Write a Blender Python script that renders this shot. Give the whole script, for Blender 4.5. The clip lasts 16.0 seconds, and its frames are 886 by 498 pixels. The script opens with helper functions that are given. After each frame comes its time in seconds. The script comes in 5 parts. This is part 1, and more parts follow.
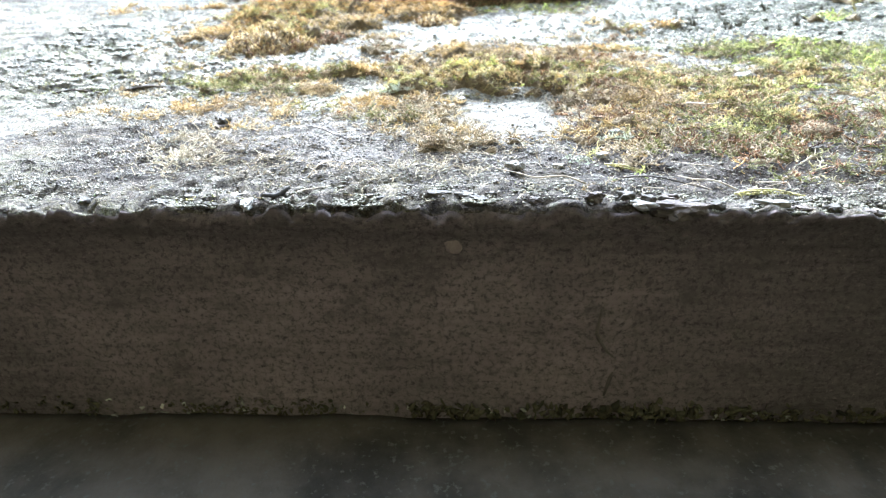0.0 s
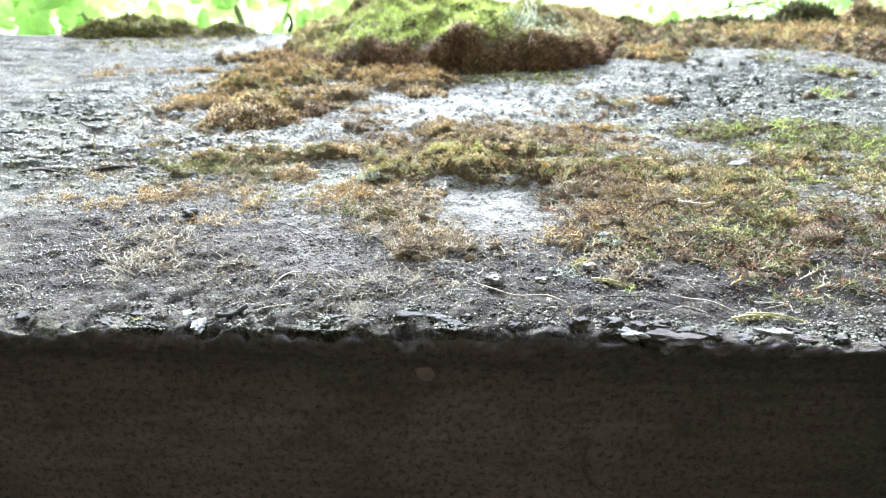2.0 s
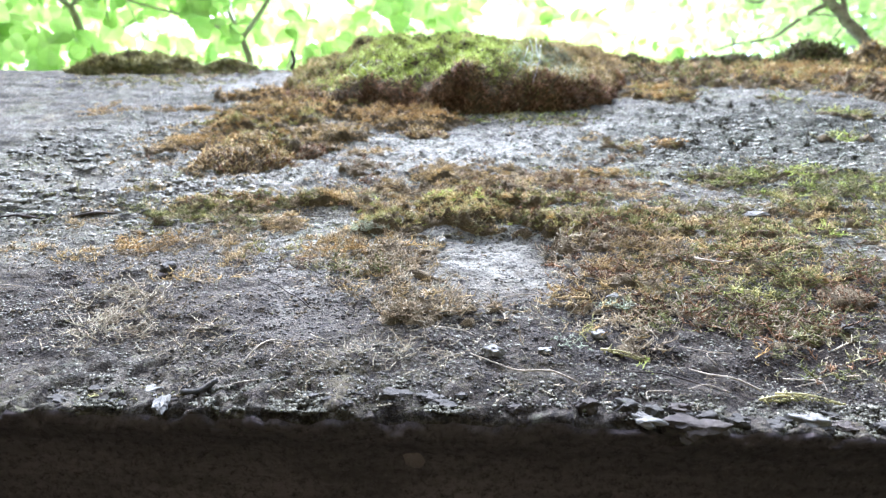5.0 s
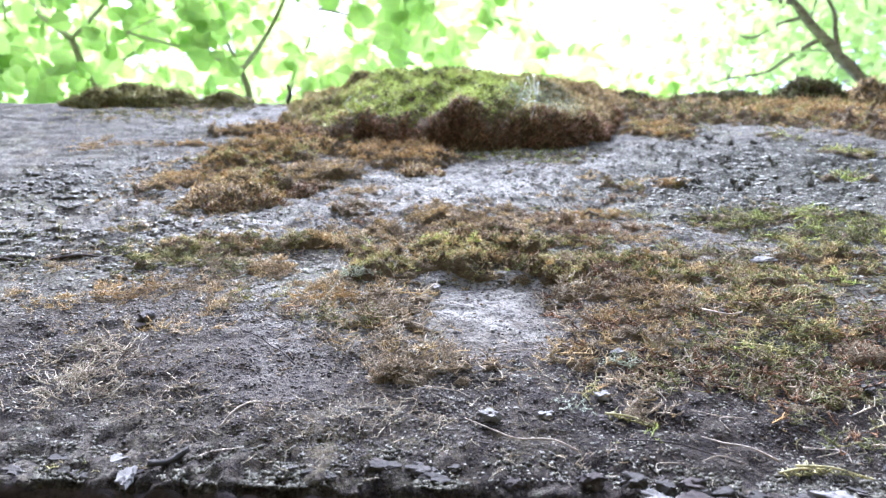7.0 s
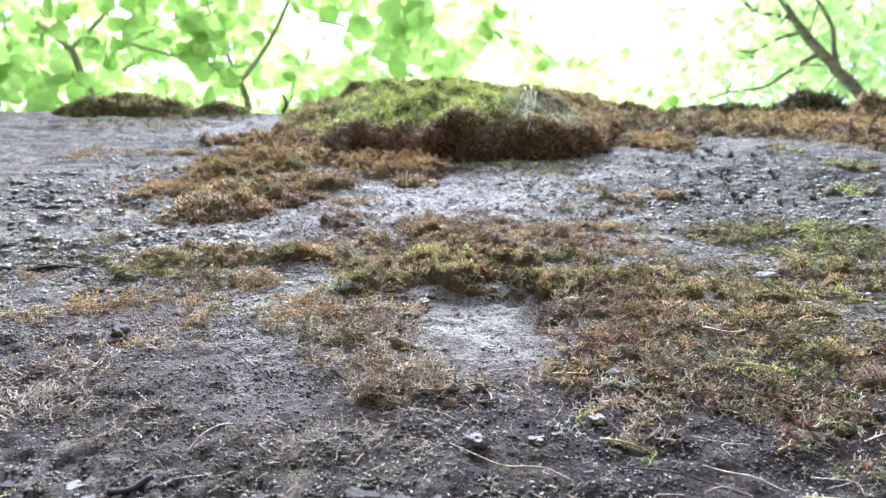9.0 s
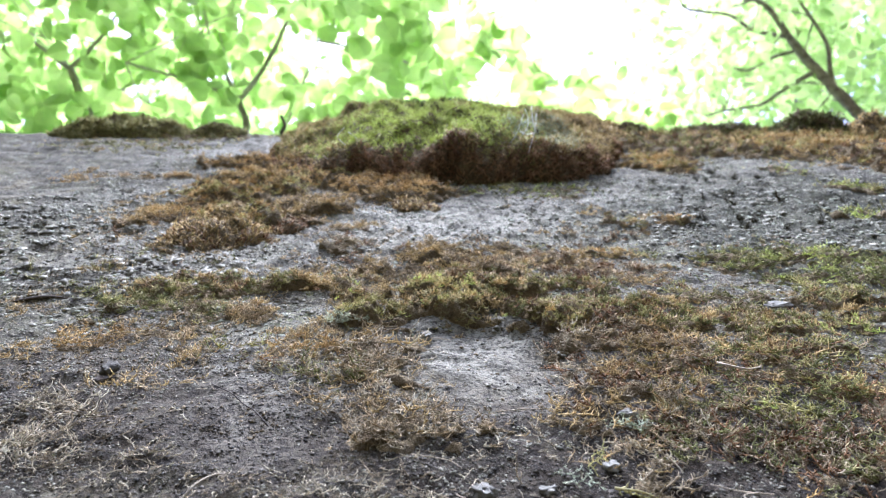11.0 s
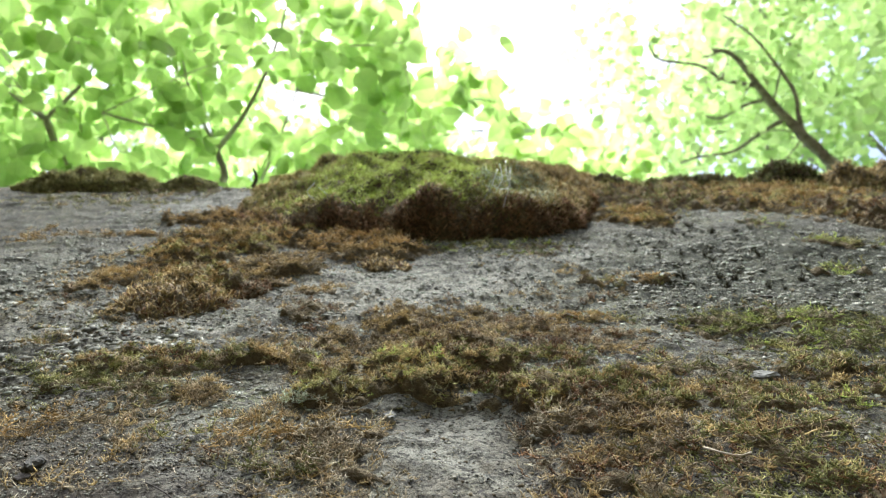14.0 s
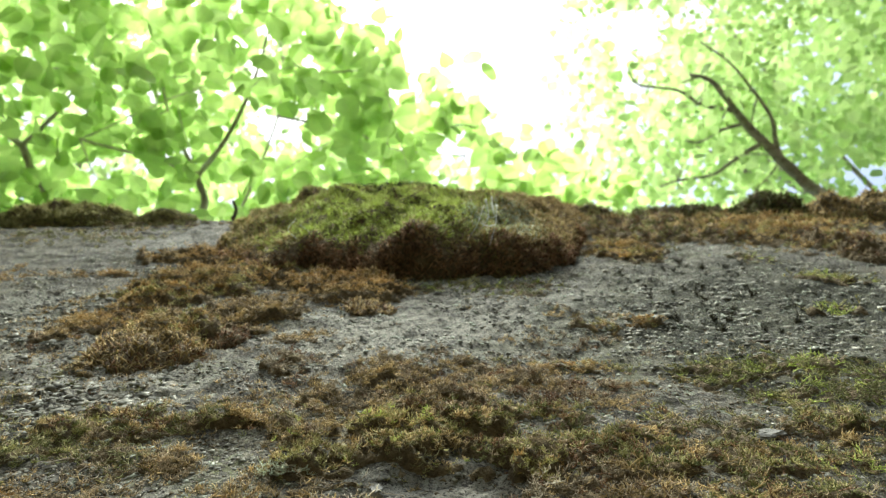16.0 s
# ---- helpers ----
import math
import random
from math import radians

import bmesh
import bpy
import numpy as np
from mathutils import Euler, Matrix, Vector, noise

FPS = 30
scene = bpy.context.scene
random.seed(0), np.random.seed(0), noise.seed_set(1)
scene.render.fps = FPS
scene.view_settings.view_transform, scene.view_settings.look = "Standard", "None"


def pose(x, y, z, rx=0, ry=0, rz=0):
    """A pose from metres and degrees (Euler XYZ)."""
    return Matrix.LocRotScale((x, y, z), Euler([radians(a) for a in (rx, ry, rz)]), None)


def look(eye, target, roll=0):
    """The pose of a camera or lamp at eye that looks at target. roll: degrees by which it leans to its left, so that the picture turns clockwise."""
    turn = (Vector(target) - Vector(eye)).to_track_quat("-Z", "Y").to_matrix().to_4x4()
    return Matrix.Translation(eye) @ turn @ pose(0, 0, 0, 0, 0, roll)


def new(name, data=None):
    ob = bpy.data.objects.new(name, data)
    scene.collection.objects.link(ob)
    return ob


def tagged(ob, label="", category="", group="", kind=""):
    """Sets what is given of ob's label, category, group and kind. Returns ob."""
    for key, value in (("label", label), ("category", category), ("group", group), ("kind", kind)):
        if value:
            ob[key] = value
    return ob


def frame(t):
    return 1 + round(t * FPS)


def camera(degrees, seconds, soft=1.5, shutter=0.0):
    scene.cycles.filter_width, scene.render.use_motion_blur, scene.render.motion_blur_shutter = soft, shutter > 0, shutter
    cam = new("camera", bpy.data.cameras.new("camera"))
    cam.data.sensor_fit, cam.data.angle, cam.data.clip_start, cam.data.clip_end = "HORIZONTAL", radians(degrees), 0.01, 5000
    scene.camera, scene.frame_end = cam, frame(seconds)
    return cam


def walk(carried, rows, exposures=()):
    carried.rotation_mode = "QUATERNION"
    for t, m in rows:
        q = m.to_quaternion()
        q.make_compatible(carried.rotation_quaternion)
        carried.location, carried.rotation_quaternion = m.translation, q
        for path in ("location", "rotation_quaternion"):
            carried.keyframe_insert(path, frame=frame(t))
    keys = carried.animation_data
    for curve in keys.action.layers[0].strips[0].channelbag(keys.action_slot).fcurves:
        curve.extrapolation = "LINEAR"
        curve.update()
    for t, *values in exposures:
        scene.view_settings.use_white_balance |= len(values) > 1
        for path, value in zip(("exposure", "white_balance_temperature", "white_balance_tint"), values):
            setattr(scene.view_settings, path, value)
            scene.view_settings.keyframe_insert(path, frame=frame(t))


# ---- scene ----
# Wall units: U metres each; x along the wall, h up from the slab's lower edge, d out of its face.
U, Z0 = 0.0125, 1.2
cam = camera(65.64, 16.0, soft=1.25)
cam.data.dof.use_dof = True
cam.data.dof.focus_distance = 0.172
cam.data.dof.aperture_fstop = 32.0

# seconds, eye (x, y, height) in wall units, direction of view, roll
PATH = [
    (0, 0.759, -5.225, -11.692, -0.0567, 0.4663, 0.8828, 6.07),
    (0.5, 0.869, -5.483, -11.250, -0.0553, 0.4547, 0.8889, 6.16),
    (1, 0.900, -5.821, -10.785, -0.0519, 0.4388, 0.8971, 6.12),
    (1.5, 1.005, -6.014, -10.301, -0.0511, 0.4212, 0.9055, 6.44),
    (2, 1.129, -6.066, -10.029, -0.0515, 0.4139, 0.9088, 6.83),
    (2.5, 1.301, -5.969, -9.907, -0.0545, 0.4059, 0.9123, 7.47),
    (3, 1.352, -5.997, -9.681, -0.0571, 0.3981, 0.9156, 8.01),
    (3.5, 1.332, -6.010, -9.436, -0.0593, 0.3878, 0.9198, 8.51),
    (4, 1.282, -6.040, -9.146, -0.0595, 0.3806, 0.9228, 8.74),
    (6.5, 1.247, -6.216, -8.068, -0.0572, 0.3453, 0.9367, 9.48),
    (7, 1.277, -6.221, -7.821, -0.0559, 0.3304, 0.9422, 9.72),
    (7.5, 1.307, -6.188, -7.661, -0.0549, 0.3232, 0.9447, 9.81),
    (8, 1.344, -6.145, -7.505, -0.0546, 0.3169, 0.9469, 10.06),
    (8.5, 1.419, -6.082, -7.410, -0.0540, 0.3138, 0.9480, 10.14),
    (9, 1.450, -6.028, -7.192, -0.0548, 0.3139, 0.9479, 10.35),
    (11.5, 1.306, -6.184, -6.480, -0.0498, 0.2804, 0.9586, 10.32),
    (12, 1.350, -6.200, -6.303, -0.0441, 0.2706, 0.9617, 9.53),
    (12.5, 1.396, -6.244, -6.111, -0.0384, 0.2605, 0.9647, 8.62),
    (13, 1.546, -6.251, -5.961, -0.0339, 0.2510, 0.9674, 7.91),
    (13.5, 1.630, -6.280, -5.766, -0.0299, 0.2400, 0.9703, 7.20),
    (14, 1.611, -6.409, -5.502, -0.0251, 0.2261, 0.9738, 6.23),
    (14.5, 1.396, -6.654, -5.222, -0.0193, 0.2117, 0.9771, 4.95),
    (15, 1.407, -6.732, -5.023, -0.0124, 0.2049, 0.9787, 3.18),
    (15.5, 1.445, -6.814, -4.800, -0.0056, 0.1994, 0.9799, 1.26),
    (16, 1.466, -6.905, -4.522, 0.0004, 0.1941, 0.9810, -0.47),
]


def eye_row(t, x, y, h, ax, ay, az, roll):
    eye = Vector((x * U, y * U, Z0 + h * U))
    return t, look(eye, eye + Vector((ax, ay, az)), roll)


EXPOSURES = [(0.0, 3.35, 5230, 10), (1.5, 2.84, 5230, 11), (2.5, 2.80, 5210, 12), (4.0, 2.55, 5180, 14), (7.5, 2.16, 5090, 24), (9.0, 2.08, 5150, 23), (12.5, 1.52, 5480, 14), (16.0, 1.15, 6150, 0)]
walk(cam, [eye_row(*r) for r in PATH], EXPOSURES)

# ---- light: a bright hazy sky and a soft high sun ----
SUN_UP, SUN_TURN = radians(65), radians(196)
world = bpy.data.worlds.new("world")
scene.world = world
world.use_nodes = True
wn = world.node_tree
sky = wn.nodes.new("ShaderNodeTexSky")
sky.sky_type, sky.sun_disc = "NISHITA", False
sky.sun_elevation, sky.sun_rotation = SUN_UP, SUN_TURN
sky.air_density, sky.dust_density, sky.ozone_density = 1.0, 6.0, 1.0
wn.links.new(sky.outputs[0], wn.nodes["Background"].inputs[0])
wn.nodes["Background"].inputs[1].default_value = 0.15
sun_data = bpy.data.lights.new("sun", "SUN")
sun_data.energy, sun_data.angle, sun_data.color = 5.0, radians(24), (1.0, 0.98, 0.93)
sun = new("sun", sun_data)
toward = Vector((math.sin(SUN_TURN) * math.cos(SUN_UP), math.cos(SUN_TURN) * math.cos(SUN_UP), math.sin(SUN_UP)))
sun.matrix_world = look(toward * 20, (0, 0, 0))

# ---- numbers ----
RNG = np.random.default_rng(7)


def lattice(i, j, seed):
    n = (i.astype(np.int64) * 374761393 + j.astype(np.int64) * 668265263 + seed * 974711) & 0x7FFFFFFF
    n = ((n ^ (n >> 13)) * 1274126177) & 0x7FFFFFFF
    return ((n ^ (n >> 16)) & 0xFFFF) / 65535.0


def vnoise(x, y, seed=0):
    x, y = np.asarray(x, float), np.asarray(y, float)
    i, j = np.floor(x), np.floor(y)
    u, v = x - i, y - j
    u, v = u * u * (3 - 2 * u), v * v * (3 - 2 * v)
    a, b = lattice(i, j, seed), lattice(i + 1, j, seed)
    c, e = lattice(i, j + 1, seed), lattice(i + 1, j + 1, seed)
    return (a * (1 - u) + b * u) * (1 - v) + (c * (1 - u) + e * u) * v


def fbm(x, y, seed=0, octaves=4):
    total, size = 0.0, 0.5
    for k in range(octaves):
        total = total + size * vnoise(np.asarray(x) * 2**k, np.asarray(y) * 2**k, seed + k)
        size /= 2
    return total / (1 - 0.5**octaves)


def smooth(a, b, v):
    k = np.clip((np.asarray(v, float) - a) / (b - a), 0, 1)
    return k * k * (3 - 2 * k)


def place(x, h, d):
    return np.stack([np.asarray(x) * U, -np.asarray(d) * U, Z0 + np.asarray(h) * U], -1)


def relief(x, h):
    """How far the worn face of the slab stands out from its plane, in wall units."""
    x, h = np.asarray(x, float), np.asarray(h, float)
    out = 0.5 * (fbm(x * 0.13, h * 0.1, 3) - 0.5) + 0.22 * (fbm(x * 0.6, h * 0.7, 11) - 0.5)
    out += 0.16 * (fbm(x * 2.6, h * 3.4, 17, 3) - 0.5) + 0.16 * smooth(8, 14, h) * (fbm(x * 1.7, h * 1.3, 19, 3) - 0.5)
    out += 0.22 * np.exp(-((x / 5.0) ** 2)) * np.exp(-h / 12) - 0.14
    out += 0.07 * smooth(8, 13, h) * (fbm(x * 3.4, h * 2.4, 29, 2) - 0.5)
    # shallow scaled-off hollows near the lower edge
    pits = smooth(0.52, 0.66, fbm(x * 3.4, h * 5.4, 23, 3)) * smooth(2.2, 0.4, h) * smooth(1.0, -3.0, x)
    out -= 0.13 * pits
    # thin flaking layers on the upper and outer parts
    out += 0.09 * smooth(-3.0, -7.0, x) * smooth(6.5, 9.0, h) * (smooth(0.44, 0.56, fbm(x * 1.5, h * 4.2, 37, 4)) - 0.5)
    out += 0.07 * smooth(10.0, 14.0, h) * (smooth(0.42, 0.56, fbm(x * 1.5, h * 2.8, 39, 4)) - 0.5)
    # the flat spall inside the ring of moss
    out -= 0.18 * smooth(1.1, 0.8, np.hypot((x - 1.3) / 2.0, (h - 6.0) / 2.2))
    return out


# ---- meshes ----
def mesh_of(name, verts, faces, materials, index=None, shade_smooth=True):
    """A mesh from arrays; faces all of one size."""
    me = bpy.data.meshes.new(name)
    verts, faces = np.asarray(verts, np.float32), np.asarray(faces, np.int32)
    k = faces.shape[1]
    me.vertices.add(len(verts))
    me.vertices.foreach_set("co", verts.ravel())
    me.loops.add(faces.size)
    me.loops.foreach_set("vertex_index", faces.ravel())
    me.polygons.add(len(faces))
    me.polygons.foreach_set("loop_start", np.arange(len(faces), dtype=np.int32) * k)
    for m in materials:
        me.materials.append(m)
    if index is not None:
        me.polygons.foreach_set("material_index", np.asarray(index, np.int32))
    if shade_smooth:
        me.polygons.foreach_set("use_smooth", np.ones(len(faces), bool))
    me.update(calc_edges=True)
    me.validate()
    return me


def under(ob, parent):
    ob.parent = parent
    return ob


def grid_faces(rows, cols, closed=False):
    i, j = np.meshgrid(np.arange(rows - (0 if closed else 1)), np.arange(cols - 1), indexing="ij")
    n = (i + 1) % rows
    return np.stack([i * cols + j, i * cols + j + 1, n * cols + j + 1, n * cols + j], -1).reshape(-1, 4)


def unit(v):
    return v / np.maximum(np.linalg.norm(v, axis=-1, keepdims=True), 1e-9)


def shoots(base, way, length, width, curl, segs=3):
    """Many small curved, tapering, three-sided stems at once. base, way: (n, 3); length, width: (n,) in metres."""
    n = len(base)
    side = unit(np.cross(way, RNG.normal(size=(n, 3))))
    other = np.cross(way, side)
    turn = (0.5 + 1.3 * RNG.random(n))[:, None] * curl * 2.2
    verts, s = [], np.linspace(0, 1, segs + 1)
    wobble = RNG.normal(size=(n, 3)) * 0.10
    for k in range(segs + 1):
        mid = base + length[:, None] * (way * np.sin(turn * s[k]) / turn + side * (1 - np.cos(turn * s[k])) / turn + wobble * math.sin(s[k] * 5.0))
        if k == segs:
            verts.append(mid)
            break
        r = width[:, None] * (0.55 if k == 0 else 0.62 * (1.15 - s[k] * 0.75))
        for a in (0.0, 2.094, 4.189):
            verts.append(mid + r * (math.cos(a) * side + math.sin(a) * other))
    count = 3 * segs + 1
    co = np.stack(verts, 1).reshape(-1, 3)
    one = []
    for k in range(segs - 1):
        for a in range(3):
            b = (a + 1) % 3
            one += [(3 * k + a, 3 * k + b, 3 * k + 3 + b), (3 * k + a, 3 * k + 3 + b, 3 * k + 3 + a)]
    k = segs - 1
    one += [(3 * k + a, 3 * k + (a + 1) % 3, 3 * segs) for a in range(3)]
    faces = (np.arange(n)[:, None, None] * count + np.array(one)[None]).reshape(-1, 3)
    return co, faces


def joined(pieces):
    """Joins (verts, triangles, material index) into one set."""
    vs, fs, ms, off = [], [], [], 0
    for v, f, m in pieces:
        if f.shape[1] == 4:
            f = np.concatenate([f[:, [0, 1, 2]], f[:, [0, 2, 3]]])
        vs.append(v)
        fs.append(f + off)
        ms.append(np.full(len(f), m))
        off += len(v)
    return np.concatenate(vs), np.concatenate(fs), np.concatenate(ms)


def tube(points, radii, sides=8, noise_size=0.0):
    """A bent, tapering round stem through the points: (verts, quads)."""
    pts, rad = np.asarray(points, float), np.asarray(radii, float)
    t = np.linspace(0, len(pts) - 1, (len(pts) - 1) * 4 + 1)
    k = np.minimum(t.astype(int), len(pts) - 2)
    u = (t - k)[:, None]
    ext = np.vstack([2 * pts[0] - pts[1], pts, 2 * pts[-1] - pts[-2]])
    a, b, c, e = ext[k], ext[k + 1], ext[k + 2], ext[k + 3]
    mid = 0.5 * (2 * b + (c - a) * u + (2 * a - 5 * b + 4 * c - e) * u**2 + (3 * b - a - 3 * c + e) * u**3)
    r = np.interp(t, np.arange(len(pts)), rad)
    way = unit(np.gradient(mid, axis=0))
    side = unit(np.cross(way, np.array([0.31, 0.22, 0.93])[None] + 0 * way))
    other = np.cross(way, side)
    ang = np.linspace(0, 2 * math.pi, sides, endpoint=False)
    rr = r[:, None] * (1 + noise_size * (RNG.random((len(t), sides)) - 0.5))
    v = mid[:, None] + rr[..., None] * (np.cos(ang)[None, :, None] * side[:, None] + np.sin(ang)[None, :, None] * other[:, None])
    i, j = np.meshgrid(np.arange(len(t) - 1), np.arange(sides), indexing="ij")
    n = (j + 1) % sides
    f = np.stack([i * sides + j, i * sides + n, (i + 1) * sides + n, (i + 1) * sides + j], -1).reshape(-1, 4)
    tip = len(v.reshape(-1, 3))
    co = np.vstack([v.reshape(-1, 3), mid[:1], mid[-1:]])
    caps = [(tip, (q + 1) % sides, q, q) for q in range(sides)]
    caps += [(tip + 1, (len(t) - 1) * sides + q, (len(t) - 1) * sides + (q + 1) % sides, (len(t) - 1) * sides + (q + 1) % sides) for q in range(sides)]
    tris = np.concatenate([f[:, [0, 1, 2]], f[:, [0, 2, 3]], np.array(caps)[:, :3]])
    return co, tris


# ---- materials ----
def material(name, rough=0.9):
    m = bpy.data.materials.new(name)
    m.use_nodes = True
    b = m.node_tree.nodes["Principled BSDF"]
    b.inputs["Roughness"].default_value = rough
    b.inputs["Specular IOR Level"].default_value = 0.08
    return m, m.node_tree, b


def ramp_node(nt, fac, stops):
    r = nt.nodes.new("ShaderNodeValToRGB")
    while len(r.color_ramp.elements) < len(stops):
        r.color_ramp.elements.new(0.5)
    for e, (p, c) in zip(r.color_ramp.elements, stops):
        e.position, e.color = p, (*c, 1)
    nt.links.new(fac, r.inputs[0])
    return r.outputs[0]


def noise_node(nt, coord, scale, detail=6.0, rough=0.6):
    n = nt.nodes.new("ShaderNodeTexNoise")
    n.inputs["Scale"].default_value, n.inputs["Detail"].default_value, n.inputs["Roughness"].default_value = scale, detail, rough
    nt.links.new(coord, n.inputs["Vector"])
    return n.outputs[0]


def mixed(nt, fac, a, b, mode="MIX"):
    m = nt.nodes.new("ShaderNodeMix")
    m.data_type, m.blend_type = "RGBA", mode
    if isinstance(fac, float):
        m.inputs[0].default_value = fac
    else:
        nt.links.new(fac, m.inputs[0])
    for socket, v in ((m.inputs[6], a), (m.inputs[7], b)):
        if isinstance(v, tuple):
            socket.default_value = (*v, 1)
        else:
            nt.links.new(v, socket)
    return m.outputs[2]


def bumped(nt, b, height, strength, distance):
    n = nt.nodes.new("ShaderNodeBump")
    n.inputs["Strength"].default_value, n.inputs["Distance"].default_value = strength, distance
    nt.links.new(height, n.inputs["Height"])
    nt.links.new(n.outputs[0], b.inputs["Normal"])


def step(nt, fac, lo, hi):
    r = nt.nodes.new("ShaderNodeMapRange")
    r.inputs["From Min"].default_value, r.inputs["From Max"].default_value = lo, hi
    nt.links.new(fac, r.inputs["Value"])
    return r.outputs[0]


def stone_face():
    m, nt, b = material("weathered_concrete_face", 0.95)
    co = nt.nodes.new("ShaderNodeTexCoord").outputs["Object"]
    big, mid, fine = noise_node(nt, co, 9, 5), noise_node(nt, co, 60, 6), noise_node(nt, co, 900, 3, 0.7)
    base = ramp_node(nt, mid, [(0.30, (0.054, 0.051, 0.043)), (0.5, (0.098, 0.095, 0.080)), (0.70, (0.172, 0.168, 0.143))])
    wide = ramp_node(nt, big, [(0.36, (0.52, 0.52, 0.52)), (0.62, (1.0, 1.0, 0.98))])
    base = mixed(nt, 1.0, base, wide, "MULTIPLY")
    # pale grey-green crust lichen and thin brown film
    crust = step(nt, noise_node(nt, co, 130, 5, 0.65), 0.56, 0.66)
    base = mixed(nt, crust, base, (0.205, 0.225, 0.18))
    film = step(nt, noise_node(nt, co, 30, 8, 0.75), 0.50, 0.66)
    base = mixed(nt, film, base, (0.135, 0.115, 0.06))
    algae = step(nt, noise_node(nt, co, 22, 8, 0.72), 0.48, 0.66)
    base = mixed(nt, algae, base, (0.092, 0.098, 0.05))
    flakes = noise_node(nt, co, 240, 5, 0.7)
    base = mixed(nt, step(nt, flakes, 0.53, 0.60), base, (0.066, 0.058, 0.046))
    base = mixed(nt, step(nt, noise_node(nt, co, 190, 5, 0.7), 0.60, 0.67), base, (0.20, 0.20, 0.17))
    specks = step(nt, fine, 0.55, 0.63)
    base = mixed(nt, specks, base, (0.19, 0.186, 0.165))
    edge_noise = noise_node(nt, co, 110, 5, 0.65)

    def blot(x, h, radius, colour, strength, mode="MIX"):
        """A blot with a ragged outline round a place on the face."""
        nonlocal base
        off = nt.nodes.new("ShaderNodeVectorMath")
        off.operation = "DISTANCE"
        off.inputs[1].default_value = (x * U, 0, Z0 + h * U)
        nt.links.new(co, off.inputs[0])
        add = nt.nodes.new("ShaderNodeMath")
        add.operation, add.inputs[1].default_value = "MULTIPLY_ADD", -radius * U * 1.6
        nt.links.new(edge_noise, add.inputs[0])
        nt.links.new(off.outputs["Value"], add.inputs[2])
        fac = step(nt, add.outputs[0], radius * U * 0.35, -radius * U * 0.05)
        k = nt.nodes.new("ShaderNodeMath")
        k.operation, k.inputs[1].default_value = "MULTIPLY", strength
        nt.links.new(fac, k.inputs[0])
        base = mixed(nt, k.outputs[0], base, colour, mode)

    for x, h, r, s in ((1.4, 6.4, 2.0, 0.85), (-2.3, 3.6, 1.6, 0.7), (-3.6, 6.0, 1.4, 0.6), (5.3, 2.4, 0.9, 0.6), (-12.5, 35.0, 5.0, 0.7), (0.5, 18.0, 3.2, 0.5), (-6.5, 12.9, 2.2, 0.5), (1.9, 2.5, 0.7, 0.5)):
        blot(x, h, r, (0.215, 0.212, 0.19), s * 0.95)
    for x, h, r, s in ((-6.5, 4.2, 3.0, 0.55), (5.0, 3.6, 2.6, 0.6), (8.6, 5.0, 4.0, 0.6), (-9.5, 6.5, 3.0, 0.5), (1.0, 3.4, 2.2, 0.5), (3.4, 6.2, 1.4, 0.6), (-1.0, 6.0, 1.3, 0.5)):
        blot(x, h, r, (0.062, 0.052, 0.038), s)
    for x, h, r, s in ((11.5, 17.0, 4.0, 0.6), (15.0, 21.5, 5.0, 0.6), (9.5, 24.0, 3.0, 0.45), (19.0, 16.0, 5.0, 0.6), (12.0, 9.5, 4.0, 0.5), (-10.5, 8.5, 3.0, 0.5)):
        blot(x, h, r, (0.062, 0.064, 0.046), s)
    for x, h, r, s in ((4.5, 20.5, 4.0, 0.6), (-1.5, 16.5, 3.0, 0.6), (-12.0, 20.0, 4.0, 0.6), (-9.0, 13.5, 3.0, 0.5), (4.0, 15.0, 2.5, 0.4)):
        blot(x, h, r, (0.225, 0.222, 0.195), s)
    wide_grain = nt.nodes.new("ShaderNodeMapping")
    wide_grain.inputs["Scale"].default_value = (0.6, 1.0, 1.0)
    nt.links.new(co, wide_grain.inputs["Vector"])
    grain = noise_node(nt, wide_grain.outputs[0], 640, 5, 0.75)
    base = mixed(nt, step(nt, grain, 0.50, 0.41), base, (0.042, 0.040, 0.037))
    pits = step(nt, noise_node(nt, co, 420, 4, 0.65), 0.42, 0.34)
    base = mixed(nt, pits, base, (0.05, 0.046, 0.047))
    layers = nt.nodes.new("ShaderNodeMapping")
    layers.inputs["Scale"].default_value = (0.22, 1.0, 1.0)
    nt.links.new(co, layers.inputs["Vector"])
    lines = noise_node(nt, layers.outputs[0], 170, 7, 0.7)
    base = mixed(nt, step(nt, lines, 0.44, 0.35), base, (0.035, 0.034, 0.029))
    sand = noise_node(nt, co, 1050, 3, 0.7)
    base = mixed(nt, step(nt, sand, 0.55, 0.64), base, (0.165, 0.155, 0.132))
    base = mixed(nt, step(nt, sand, 0.43, 0.36), base, (0.028, 0.025, 0.023))
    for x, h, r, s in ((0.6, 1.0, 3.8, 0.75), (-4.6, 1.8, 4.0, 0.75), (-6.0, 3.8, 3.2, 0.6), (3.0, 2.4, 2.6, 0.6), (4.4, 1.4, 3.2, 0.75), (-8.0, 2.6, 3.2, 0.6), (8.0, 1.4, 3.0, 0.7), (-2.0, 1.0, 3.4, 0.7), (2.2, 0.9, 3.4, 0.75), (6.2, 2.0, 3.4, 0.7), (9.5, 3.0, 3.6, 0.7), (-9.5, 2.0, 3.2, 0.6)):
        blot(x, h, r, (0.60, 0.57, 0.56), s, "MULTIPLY")
